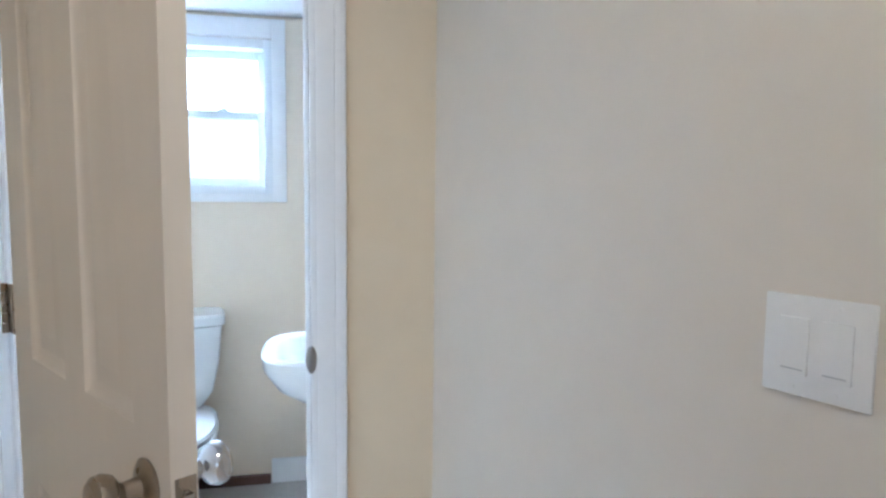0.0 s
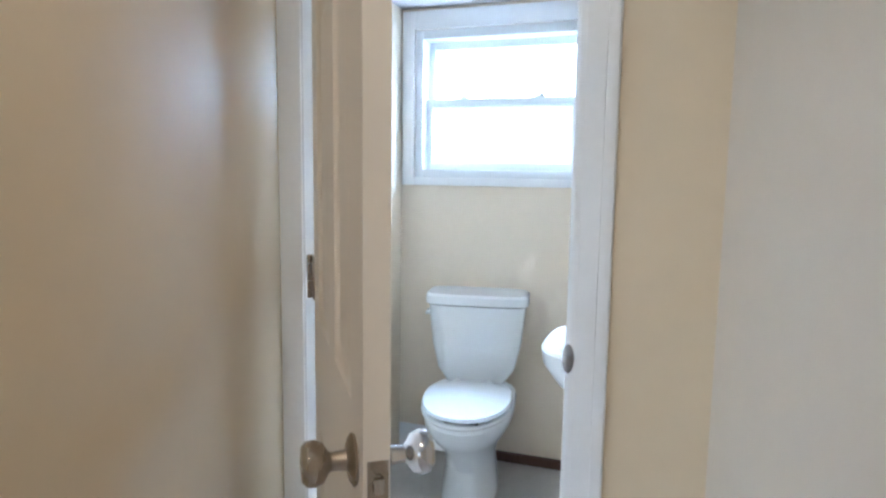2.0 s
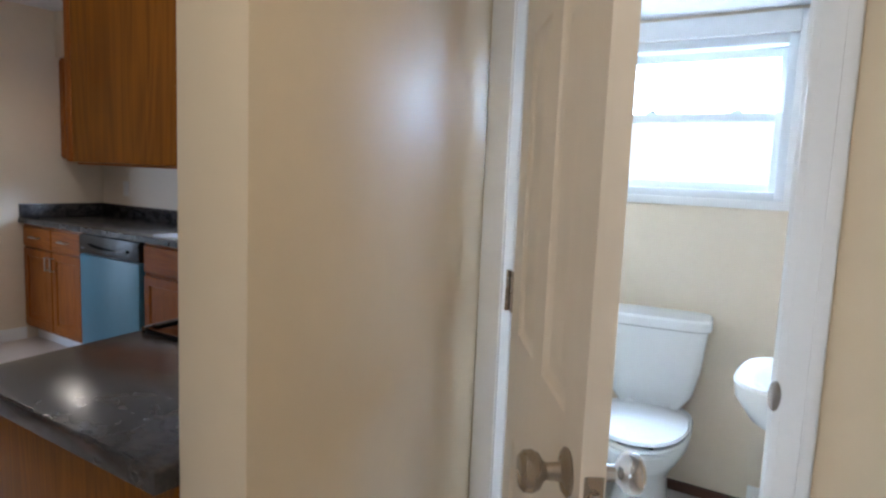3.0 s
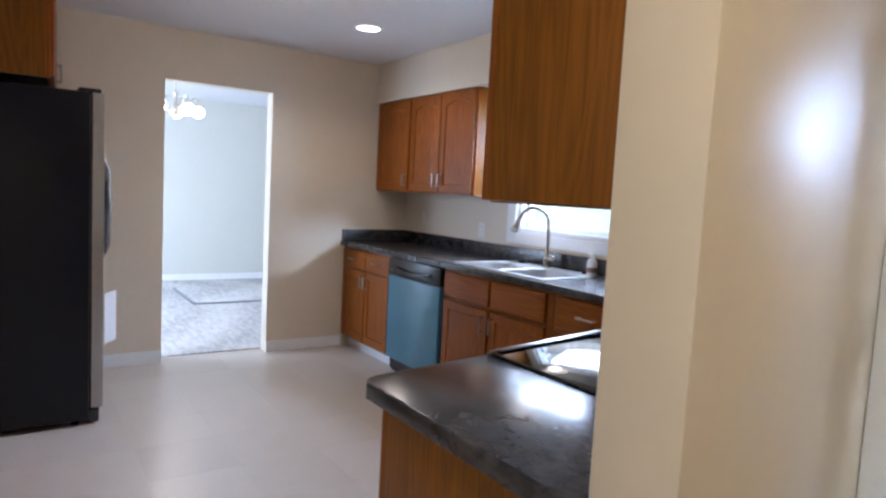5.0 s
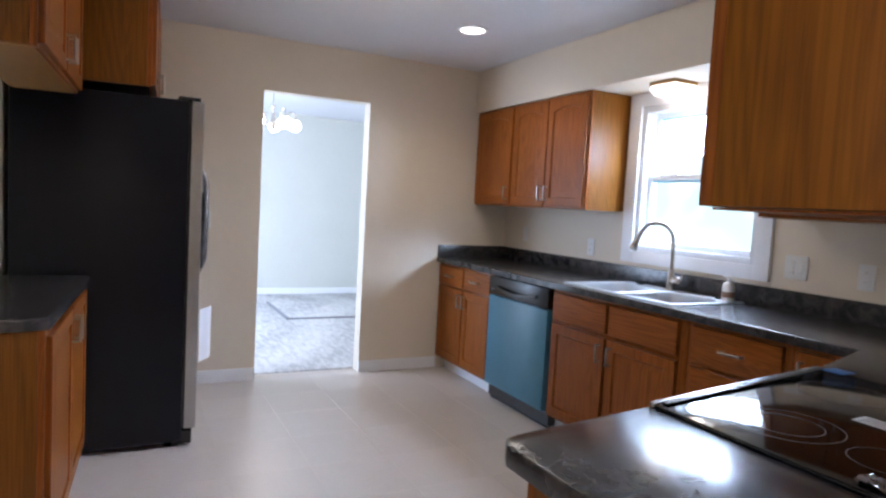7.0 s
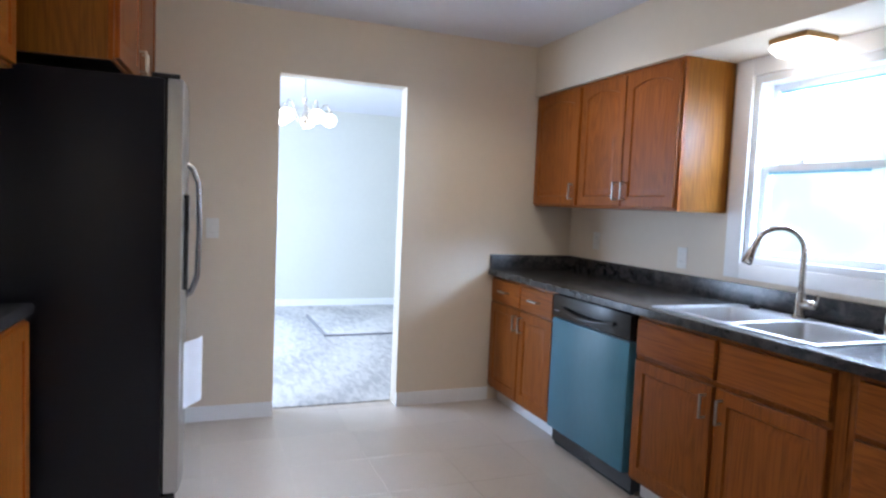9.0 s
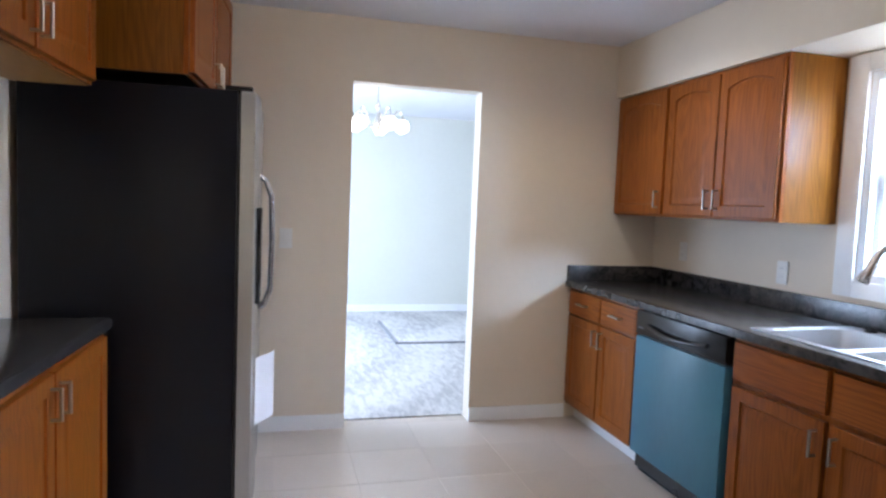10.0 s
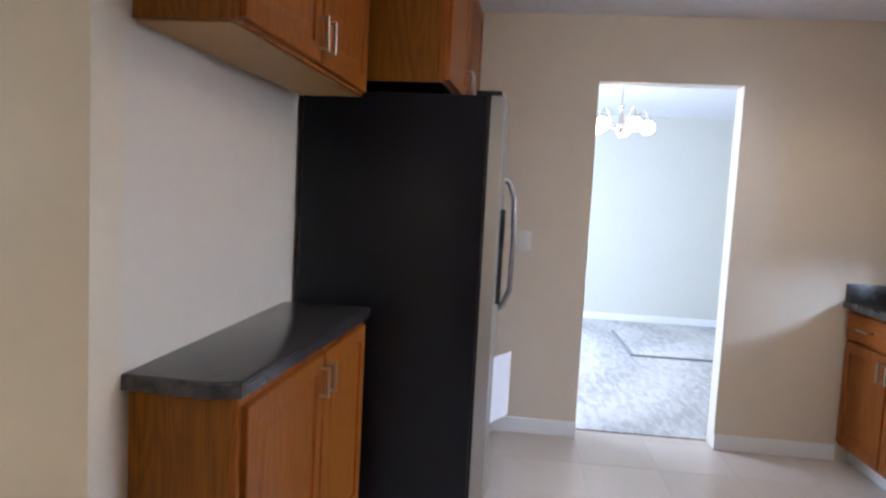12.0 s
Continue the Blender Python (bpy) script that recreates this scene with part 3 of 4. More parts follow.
def panel_door(w, h, t):
    """A six-panel door leaf: x along it from the hinge, its faces at y 0 and t."""
    stile, mid = 0.100, 0.085
    pw = (w - 2 * stile - mid) / 2
    xs = [0, stile, stile + pw, stile + pw + mid, w - stile, w]
    zs = [0, 0.22, 0.80, 1.02, 1.62, 1.73, 1.92, h]
    b = bmesh.new()
    for y, sign in ((0.0, 1), (t, -1)):
        grid = [[b.verts.new((x, y, z)) for x in xs] for z in zs]
        for i in range(len(zs) - 1):
            for j in range(len(xs) - 1):
                if i in (1, 3, 5) and j in (1, 3):
                    x0, x1, z0, z1 = xs[j], xs[j + 1], zs[i], zs[i + 1]
                    prev = [grid[i][j], grid[i][j + 1], grid[i + 1][j + 1], grid[i + 1][j]]
                    for inset, depth in ((0.006, 0.005), (0.018, 0.009), (0.024, 0.009), (0.048, 0.003), (0.052, 0.003)):
                        cur = [b.verts.new((px, y + sign * depth, pz)) for px, pz in ((x0 + inset, z0 + inset), (x1 - inset, z0 + inset), (x1 - inset, z1 - inset), (x0 + inset, z1 - inset))]
                        for q in range(4):
                            b.faces.new((prev[q], prev[(q + 1) % 4], cur[(q + 1) % 4], cur[q]))
                        prev = cur
                    b.faces.new(prev)
                else:
                    b.faces.new((grid[i][j], grid[i][j + 1], grid[i + 1][j + 1], grid[i + 1][j]))
    b2 = bmesh.new()
    for a0, a1 in (((0, 0, 0), (0, t, h)), ((w, 0, 0), (w, t, h))):
        v = [b2.verts.new(p) for p in ((a0[0], 0, 0), (a0[0], t, 0), (a0[0], t, h), (a0[0], 0, h))]
        b2.faces.new(v)
    for z in (0, h):
        b2.faces.new([b2.verts.new(p) for p in ((0, 0, z), (w, 0, z), (w, t, z), (0, t, z))])
    b = join(b, b2)
    bmesh.ops.remove_doubles(b, verts=b.verts, dist=1e-5)
    return b


HINGE = Vector((4.511, -1.541, 0.0))
LATCH = Vector((4.893, -2.082, 0.0))
turn = math.degrees(math.atan2(LATCH.y - HINGE.y, LATCH.x - HINGE.x))
LEAF = (LATCH - HINGE).length
door = tagged(thing("door_1", "cream white six-panel bathroom door standing half open", "door", m=pose(HINGE.x, HINGE.y, 0.012, 0, 0, turn)), kind="structure")
leaf = part("leaf", panel_door(LEAF - 0.034, 2.03, 0.032), DOOR_PAINT, door, local=True)
leaf.data.transform(Matrix.Translation((0.034, 0, 0)))


def knob(y, way):
    prof = [(0.0, 0.0), (0.031, 0.0), (0.033, 0.004), (0.026, 0.009), (0.013, 0.012), (0.0115, 0.030), (0.014, 0.034), (0.024, 0.040), (0.0285, 0.050), (0.0275, 0.060), (0.021, 0.066), (0.0, 0.068)]
    return lathe(prof, 0, 0, 24, m=pose(LEAF - 0.060, y, 0.955, 90 if way < 0 else -90, 0, 0))


part("knob", knob(0.0, -1), BRONZE, door, "satin nickel door knob", local=True)
part("knob", knob(0.032, 1), CHROME, door, "satin nickel door knob", local=True)
plate = part("latch_plate", box(LEAF, LEAF + 0.0015, 0.005, 0.030, 0.922, 0.978, 0.0006), BRONZE, door, local=True)
part("latch_bolt", box(LEAF + 0.001, LEAF + 0.011, 0.011, 0.024, 0.940, 0.960, 0.003), NICKEL, plate, local=True)
for z in (0.25, 1.09, 1.86):
    hb = boxes([(-0.002, 0.035, -0.0025, 0.0005, z - 0.045, z + 0.045), (-0.014, -0.003, -0.0025, 0.0005, z - 0.045, z + 0.045)], 0.0008)
    for k in range(5):
        tube([(-0.001, -0.006, z - 0.046 + 0.0186 * k), (-0.001, -0.006, z - 0.046 + 0.0186 * k + 0.017)], 0.006, 10, hb)
    part("hinge", hb, BRONZE, door, "satin nickel butt hinge", local=True)

# a closed door further along the angled hall wall
solo("closet_casing", join(prism([on_hall_wall(0.872), on_hall_wall(0.945), on_hall_wall(0.945, 0.018), on_hall_wall(0.872, 0.018)], 0, 2.12, 0.003), join(prism([on_hall_wall(1.700), on_hall_wall(1.773), on_hall_wall(1.773, 0.018), on_hall_wall(1.700, 0.018)], 0, 2.12, 0.003), prism([on_hall_wall(0.946), on_hall_wall(1.699), on_hall_wall(1.699, 0.018), on_hall_wall(0.946, 0.018)], 2.045, 2.12, 0.003))), TRIM, "white door casing on the hall wall", kind="structure")
cd = tagged(thing("door_2", "white panel door closed in the hall wall", "door", m=pose(*on_hall_wall(0.947, 0.012), 0.01, 0, 0, -90 + math.degrees(SPLAY))), kind="structure")
part("leaf", panel_door(0.75, 2.03, 0.010), DOOR_PAINT, cd, local=True)

# ---- toilet ----
TX, TB = 4.484, -0.02
wc = thing("toilet", "white porcelain two-piece toilet with closed lid", "toilet", (TX, TB - 0.3, -0.004))
FRONT = 0.965


def bowl_ring(z, half, back, front, power=2.3):
    """back and front are distances from the wall."""
    front *= FRONT
    mid = back + (front - back) * 0.42
    out = []
    for i in range(32):
        a = 2 * math.pi * i / 32
        c, s = math.cos(a), math.sin(a)
        x = math.copysign(abs(c) ** (2 / power), c) * half
        y = -mid - (front - mid) * s if s > 0 else -mid + (mid - back) * abs(s) ** (2 / (power + 1.6))
        out.append((TX + x, TB + y, z))
    return out


part("bowl", loft([bowl_ring(-0.004, 0.115, 0.12, 0.50), bowl_ring(0.03, 0.112, 0.12, 0.49), bowl_ring(0.14, 0.100, 0.12, 0.47), bowl_ring(0.22, 0.112, 0.10, 0.52), bowl_ring(0.29, 0.150, 0.08, 0.62), bowl_ring(0.34, 0.174, 0.06, 0.675), bowl_ring(0.385, 0.182, 0.05, 0.695), bowl_ring(0.397, 0.178, 0.055, 0.69)]), PORCELAIN, wc)
seat = part("seat", loft([bowl_ring(0.401, 0.169, 0.24, 0.695, 2.1), bowl_ring(0.408, 0.174, 0.235, 0.705, 2.1), bowl_ring(0.418, 0.172, 0.235, 0.70, 2.1)]), PORCELAIN, wc, "white plastic toilet seat")
part("lid", loft([bowl_ring(0.424, 0.167, 0.24, 0.685, 2.1), bowl_ring(0.431, 0.173, 0.235, 0.700, 2.1), bowl_ring(0.441, 0.169, 0.24, 0.690, 2.1), bowl_ring(0.446, 0.150, 0.26, 0.65, 2.1)]), PORCELAIN, wc, "white plastic toilet lid")
for s in (-1, 1):
    part("seat_hinge", box(TX + s * 0.07 - 0.014, TX + s * 0.07 + 0.014, TB - 0.245, TB - 0.215, 0.40, 0.44, 0.006), PORCELAIN, seat)
part("seat_bumper", box(TX - 0.05, TX + 0.07, TB - 0.650, TB - 0.630, 0.4185, 0.4235, 0.001), BLACK_PLASTIC, seat)


def tank_ring(z, half, d0, d1):
    return ring(TX, TB - 0.5 * (d0 + d1), z, half * 0.93, 0.5 * (d1 - d0), 5.0, 32)


tank = part("tank", loft([tank_ring(0.40, 0.10, 0.03, 0.17), tank_ring(0.415, 0.135, 0.02, 0.19), tank_ring(0.47, 0.178, 0.015, 0.195), tank_ring(0.58, 0.205, 0.01, 0.20), tank_ring(0.745, 0.222, 0.01, 0.205)]), PORCELAIN, wc)
part("tank_lid", loft([tank_ring(0.746, 0.228, 0.004, 0.204), tank_ring(0.752, 0.235, 0.0, 0.218), tank_ring(0.786, 0.235, 0.0, 0.218), tank_ring(0.796, 0.226, 0.008, 0.21)]), PORCELAIN, wc)
lever = boxes([(TX - 0.220, TX - 0.208, TB - 0.17, TB - 0.10, 0.698, 0.711)], 0.004)
tube([(TX - 0.200, TB - 0.155, 0.705), (TX - 0.219, TB - 0.155, 0.705)], 0.009, 12, lever)
part("flush_lever", lever, PORCELAIN, tank)

wc.matrix_world = pose(TX, -0.12, 0) @ pose(0, 0, BATH_FLOOR - 0.001, 0, 0, 9.0) @ pose(-TX, 0.12, 0.004) @ wc.matrix_world

# ---- wall basin ----
SX, SY = 5.108, -0.92
basin = thing("basin", "white porcelain wall-hung basin with rounded rim", "basin", (SX, SY, 0.65))


def basin_ring(z, k, power=3.2):
    return ring(SX + 0.199 * (1 - k) * 0.8, SY, z, 0.199 * k, 0.205 * k, power, 32)


part("bowl", loft([basin_ring(0.668, 0.42, 2.2), basin_ring(0.692, 0.68, 2.4), basin_ring(0.74, 0.88, 2.8), basin_ring(0.80, 0.985), basin_ring(0.838, 1.0), basin_ring(0.846, 0.98), basin_ring(0.844, 0.90), basin_ring(0.83, 0.84), basin_ring(0.775, 0.70, 2.6), basin_ring(0.745, 0.40, 2.2)]), PORCELAIN, basin)
part("drain", lathe([(0.0, 0.746), (0.024, 0.746), (0.022, 0.749), (0.0, 0.750)], SX + 0.02, SY), NICKEL, basin)
tap = lathe([(0.0, 0.86), (0.022, 0.86), (0.018, 0.93), (0.012, 0.96), (0.0, 0.962)], EAST - 0.05, SY)
tube([(EAST - 0.05, SY, 0.93), (EAST - 0.10, SY, 0.955), (EAST - 0.15, SY, 0.935)], 0.010, 10, tap)
part("tap", tap, NICKEL, basin, "chrome basin tap")
basin.matrix_world = pose(0, 0, 0.012) @ basin.matrix_world

# ---- kitchen cabinets ----


def outline(w, h, inset, rise, z0=0.0, steps=10):
    """Door panel outline with an optional arched head."""
    x0, x1, lo, hi = inset, w - inset, z0 + inset, z0 + h - inset
    pts = [(x0, lo), (x1, lo)]
    for i in range(steps + 1):
        f = i / steps
        pts.append((x1 + (x0 - x1) * f, hi - rise * (2 * f - 1) ** 2))
    return pts


def front_panel(x0, z0, w, h, y, arch=0.0, frame_w=0.055, t=0.019, flat=False):
    """A raised-panel door or drawer front whose back is at y, facing -y."""
    b = bmesh.new()
    rows = [(0.0, 0.0, 0.0), (0.0, t - 0.003, 0.0), (0.003, t, 0.0)]
    if flat:
        rows += [(0.010, t + 0.0001, 0.0)]
    else:
        rows += [(frame_w, t, arch), (frame_w + 0.004, t - 0.008, arch), (frame_w + 0.010, t - 0.009, arch), (frame_w + 0.040, t - 0.002, arch), (frame_w + 0.043, t - 0.002, arch)]
    rings = [[(x0 + px, y - d, z0 + pz) for px, pz in outline(w, h, inset, rise)] for inset, d, rise in rows]
    return loft(rings, bm=b)


def bar_pull(x, z, y, length=0.090, upright=True):
    """A square-ended bar pull standing off a front at y."""
    u = Vector((0, 0, 1)) if upright else Vector((1, 0, 0))
    c = Vector((x, y, z))
    a, d = c - u * length / 2, c + u * length / 2
    off = Vector((0, -0.028, 0))
    b = tube([a - u * 0.004 + off, d + u * 0.004 + off], 0.0056, 10)
    for p in (a, d):
        tube([p, p + off], 0.0048, 10, b)
    return b


def cabinet(name, label, w, d, h, m, fronts, toe=0.0, low=0.0, material=OAK, group="", underside=None, left_panel=False):
    """A cabinet in its own frame: x along its face, its face at y 0, its back at y d, z up from its base. fronts: rows of kind, x0, z0, w, h, pull."""
    c = thing(name, label, "cabinet", m=m, group=group)
    e = 0.0
    part("body", box(e, w - e, 0.0195, d, toe, h - low, 0.0015), OAK_SIDE, c, local=True)
    part("face_frame", boxes([(e, 0.045, 0, 0.019, toe, h), (w - 0.045, w - e, 0, 0.019, toe, h), (0.045, w - 0.045, 0, 0.019, h - 0.04, h), (0.045, w - 0.045, 0, 0.019, toe, toe + 0.03), (0.045, w - 0.045, 0.003, 0.019, toe + 0.03, h - 0.04)], 0.0012), material, c, local=True)
    if toe:
        part("toe_kick", box(0.0, w, 0.07, 0.085, 0, toe - 0.001), TRIM, c, "pale painted toe kick", local=True)
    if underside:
        part("bottom_panel", box(0.012, w - 0.012, 0.012, d - 0.002, -0.004, -0.001), underside, c, "pale, oak or black bottom panel", local=True)
    for kind, x0, z0, fw, fh, pull in fronts:
        arch = 0.03 if kind == "arch" else 0.0
        f = part("drawer_front" if kind == "drawer" else "door", front_panel(x0, z0, fw, fh, 0.0, arch, flat=(kind == "drawer")), OAK_X if kind == "drawer" else material, c, local=True)
        if pull == "flat":
            part("handle", bar_pull(x0 + fw / 2, z0 + fh / 2, -0.019, min(0.10, fw * 0.4), False), PULL, f, "brushed nickel bar pull", local=True)
        elif pull:
            part("handle", bar_pull(x0 + (fw - 0.03 if pull[0] == "r" else 0.03), z0 + (fh - 0.085 if pull[1] == "t" else 0.085), -0.019), PULL, f, "brushed nickel bar pull", local=True)
    return c


FACE = -0.600
BASE_TOP = 0.873
# base run under the window, from the west wall
cabinet("base_cabinet", "honey oak base cabinet with two drawers and two doors", 0.828, 0.60, BASE_TOP, pose(0.012, FACE, 0), [
    ("drawer", 0.02, 0.71, 0.400, 0.145, "flat"), ("drawer", 0.432, 0.71, 0.381, 0.145, "flat"),
    ("door", 0.02, 0.12, 0.400, 0.575, "rt"), ("door", 0.432, 0.12, 0.381, 0.575, "lt")], toe=0.10)
cabinet("sink_cabinet", "honey oak sink base cabinet with two doors", 0.972, 0.60, BASE_TOP, pose(1.552, FACE, 0), [
    ("drawer", 0.015, 0.695, 0.465, 0.16, ""), ("drawer", 0.505, 0.695, 0.465, 0.16, ""),
    ("door", 0.015, 0.12, 0.465, 0.55, "rt"), ("door", 0.505, 0.12, 0.465, 0.55, "lt")], toe=0.10, low=0.20)
cabinet("drawer_cabinet", "honey oak base cabinet with stacked drawers", 0.55, 0.60, BASE_TOP, pose(2.527, FACE, 0), [
    ("drawer", 0.08, 0.69, 0.44, 0.165, "flat"), ("drawer", 0.08, 0.41, 0.44, 0.26, "flat"), ("drawer", 0.08, 0.12, 0.44, 0.27, "flat")], toe=0.10)
cabinet("corner_cabinet", "honey oak corner base cabinet with a narrow door", 0.50, 0.60, BASE_TOP, pose(3.081, FACE, 0), [
    ("door", 0.02, 0.12, 0.26, 0.735, "lt")], toe=0.10)
# short run with the range, facing west
cabinet("range_end_cabinet", "honey oak base cabinet at the end of the counter", 0.395, 0.622, BASE_TOP, pose(3.718, -1.872, 0, 0, 0, -90), [
    ("drawer", 0.03, 0.72, 0.335, 0.135, "flat"), ("door", 0.03, 0.12, 0.335, 0.575, "lt")], toe=0.10)
# wall cabinets
UP0, UPH = 1.356, 0.748
cabinet("wall_cabinet", "honey oak wall cabinet with a single arched door", 0.553, 0.315, UPH, pose(0.012, -0.317, UP0), [("arch", 0.020, 0.012, 0.516, UPH - 0.03, "rb")], underside=OAK_PALE, group="wall cabinets by the window")
cabinet("wall_cabinet", "honey oak wall cabinet with two arched doors beside the window", 0.862, 0.315, UPH, pose(0.567, -0.317, UP0), [("arch", 0.015, 0.012, 0.412, UPH - 0.03, "rb"), ("arch", 0.437, 0.012, 0.410, UPH - 0.03, "lb")], underside=OAK_PALE, group="wall cabinets by the window")
cabinet("corner_wall_cabinet", "honey oak wall cabinet against the corner of the kitchen", 1.365, 0.315, UPH, pose(2.66, -0.317, UP0 + 0.004), [("arch", 0.015, 0.012, 0.40, UPH - 0.03, "rb"), ("arch", 0.425, 0.012, 0.40, UPH - 0.03, "lb")], underside=OAK_PALE)
cabinet("end_wall_cabinet", "tall honey oak wall cabinet with a plain grained side", 0.42, 0.308, 1.04, pose(4.033, -1.838, 1.349, 0, 0, -90), [("arch", 0.02, 0.012, 0.38, 1.0, "lb")], underside=OAK)
cabinet("range_wall_cabinet", "short honey oak wall cabinet over the range", 0.74, 0.27, 0.42, pose(3.755, -1.095, 1.68, 0, 0, -90), [("door", 0.015, 0.012, 0.36, 0.39, "rb"), ("door", 0.385, 0.012, 0.36, 0.39, "lb")], underside=OAK)
# south side: shallow base, wall cabinet, cabinet over the refrigerator (these face north)
cabinet("shallow_cabinet", "honey oak shallow base cabinet with two tall doors", 1.078, 0.280, 0.873, pose(2.322, -3.130, 0, 0, 0, 177.5), [("door", 0.02, 0.115, 0.538, 0.735, "rt"), ("door", 0.568, 0.115, 0.490, 0.735, "lt")], toe=0.10)
cabinet("south_wall_cabinet", "honey oak wall cabinet with two doors", 1.050, 0.250, 0.66, pose(2.325, -3.160, 1.742, 0, 0, 177.5), [("door", 0.02, 0.012, 0.500, 0.63, "rb"), ("door", 0.530, 0.012, 0.503, 0.63, "lb")], underside=OAK_PALE)
# its bottom panel is black, unlike the pale one next to it
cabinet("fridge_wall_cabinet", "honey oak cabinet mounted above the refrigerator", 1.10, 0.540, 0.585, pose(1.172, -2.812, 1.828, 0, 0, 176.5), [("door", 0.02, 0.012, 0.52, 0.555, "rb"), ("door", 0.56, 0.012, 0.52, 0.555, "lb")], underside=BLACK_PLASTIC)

# ---- worktops ----
TOP0, TOP1 = 0.875, 0.914
SINK = (1.600, 2.430, -0.575, -0.055)
wt = thing("worktop", "charcoal mottled laminate worktop with upstand", "worktop", (2.0, -0.3, TOP0))
part("top", slab([(0.001, -0.001), (0.001, -0.637), (3.335, -0.637), (3.474, -1.084), (RANGE_WALL - 0.002, -1.084), (RANGE_WALL - 0.002, -0.001)], TOP0, TOP1, 0.008, hole=(SINK[0] + 0.02, SINK[1] - 0.02, SINK[2] + 0.02, SINK[3] - 0.02)), LAMINATE, wt)
part("upstand", boxes([(0.022, RANGE_WALL - 0.002, -0.022, -0.001, TOP1, 1.012), (0.001, 0.022, -0.630, -0.001, TOP1, 1.012)], 0.002), LAMINATE, wt)
wt2 = thing("end_worktop", "charcoal mottled laminate worktop beside the range", "worktop", (4.0, -2.0, TOP0))
part("top", slab([(3.596, -1.870), (3.650, -2.250), (3.662, -2.282), (3.695, -2.300), (PART_K - 0.002, -2.300), (PART_K - 0.002, -1.870)], TOP0, TOP1, 0.008), LAMINATE, wt2)
part("back_edge_seal", box(3.70, PART_K - 0.003, -1.8695, -1.8665, 0.9145, 0.9175, 0.001), BLACK_PLASTIC, wt2, "dark bead of sealant")
wt3 = thing("shallow_worktop", "charcoal mottled laminate worktop on the shallow cabinet", "worktop", (1.7, -3.3, 0.878))
part("front_edge", prism([(1.250, -3.0562), (2.318, -3.1172), (2.318, -3.1150), (1.250, -3.0540)], 0.8765, 0.9055), LAMINATE, wt3, "mottled laminate edge band")
part("top", slab([(1.245, SOUTH + 0.001), (2.335, SOUTH + 0.001), (2.352, -3.190), (2.325, -3.118), (1.245, -3.056)], 0.875, 0.915, 0.008), LAMINATE, wt3)

# ---- sink and tap ----
sk = thing("sink", "stainless steel double-bowl drop-in sink", "sink", (1.93, -0.31, 0.7))
X0, X1, Y0, Y1 = SINK
MX = 2.005
bowls = [(X0 + 0.035, MX - 0.015, Y0 + 0.035, Y1 - 0.085), (MX + 0.015, X1 - 0.035, Y0 + 0.035, Y1 - 0.085)]
rim = bmesh.new()
zt = TOP1 + 0.005
xs = [X0, bowls[0][0], bowls[0][1], bowls[1][0], bowls[1][1], X1]
ys = [Y0, bowls[0][2], bowls[0][3], Y1]
for i in range(5):
    for j in range(3):
        if j == 1 and i in (1, 3):
            continue
        rim.faces.new([rim.verts.new(p) for p in ((xs[i], ys[j], zt), (xs[i + 1], ys[j], zt), (xs[i + 1], ys[j + 1], zt), (xs[i], ys[j + 1], zt))])
bmesh.ops.remove_doubles(rim, verts=rim.verts, dist=1e-5)
got = bmesh.ops.extrude_face_region(rim, geom=list(rim.faces))
bmesh.ops.translate(rim, vec=(0, 0, -0.004), verts=[g for g in got["geom"] if isinstance(g, bmesh.types.BMVert)])
part("rim", rim, SINK_STEEL, sk)
for x0, x1, y0, y1 in bowls:
    cx, cy, rx, ry = 0.5 * (x0 + x1), 0.5 * (y0 + y1), 0.5 * (x1 - x0), 0.5 * (y1 - y0)
    b = loft([ring(cx, cy, zt + 0.001, rx + 0.006, ry + 0.006, 9, 40), ring(cx, cy, zt - 0.004, rx - 0.002, ry - 0.002, 8, 40), ring(cx, cy, zt - 0.13, rx - 0.014, ry - 0.014, 7, 40), ring(cx, cy, zt - 0.165, rx - 0.035, ry - 0.035, 6, 40), ring(cx, cy, zt - 0.172, 0.05, 0.05, 2, 40)], cap=False)
    bmesh.ops.contextual_create(b, geom=[e for e in b.edges if e.is_boundary and e.verts[0].co.z < zt - 0.16])
    bw = part("bowl", b, SINK_STEEL, sk)
    part("drain", lathe([(0.0, zt - 0.171), (0.043, zt - 0.171), (0.040, zt - 0.167), (0.020, zt - 0.169), (0.0, zt - 0.169)], cx, cy), NICKEL, bw)
for x in (1.73, 2.31):
    part("hole_cover", lathe([(0.0, zt), (0.024, zt), (0.022, zt + 0.006), (0.009, zt + 0.008), (0.009, zt + 0.016), (0.013, zt + 0.020), (0.0, zt + 0.022)], x, -0.095), BLACK_PLASTIC, sk, "black tap hole cover")
FX, FY = 1.965, -0.095
fc = thing("faucet", "brushed nickel gooseneck pull-down kitchen faucet", "faucet", (FX, FY, zt))
part("base", lathe([(0.0, zt), (0.030, zt), (0.028, zt + 0.006), (0.021, zt + 0.018), (0.019, zt + 0.10), (0.016, zt + 0.11), (0.0, zt + 0.111)], FX, FY), NICKEL, fc)
dirn = Vector((-0.62, -0.78, 0)).normalized()
top = Vector((FX, FY, zt + 0.285))
neck = [(FX, FY, zt + 0.10), (FX, FY, zt + 0.20)] + arc(top + dirn * 0.095, 0.095, 180, 18, dirn, (0, 0, 1), 18)
part("neck", tube(neck, 0.0125, 14), NICKEL, fc)
end, way = Vector(neck[-1]), (Vector(neck[-1]) - Vector(neck[-2])).normalized()
head = part("spray_head", tube([end, end + way * 0.012, end + way * 0.05, end + way * 0.095, end + way * 0.10], [0.0145, 0.0155, 0.018, 0.024, 0.022], 16), NICKEL, fc)
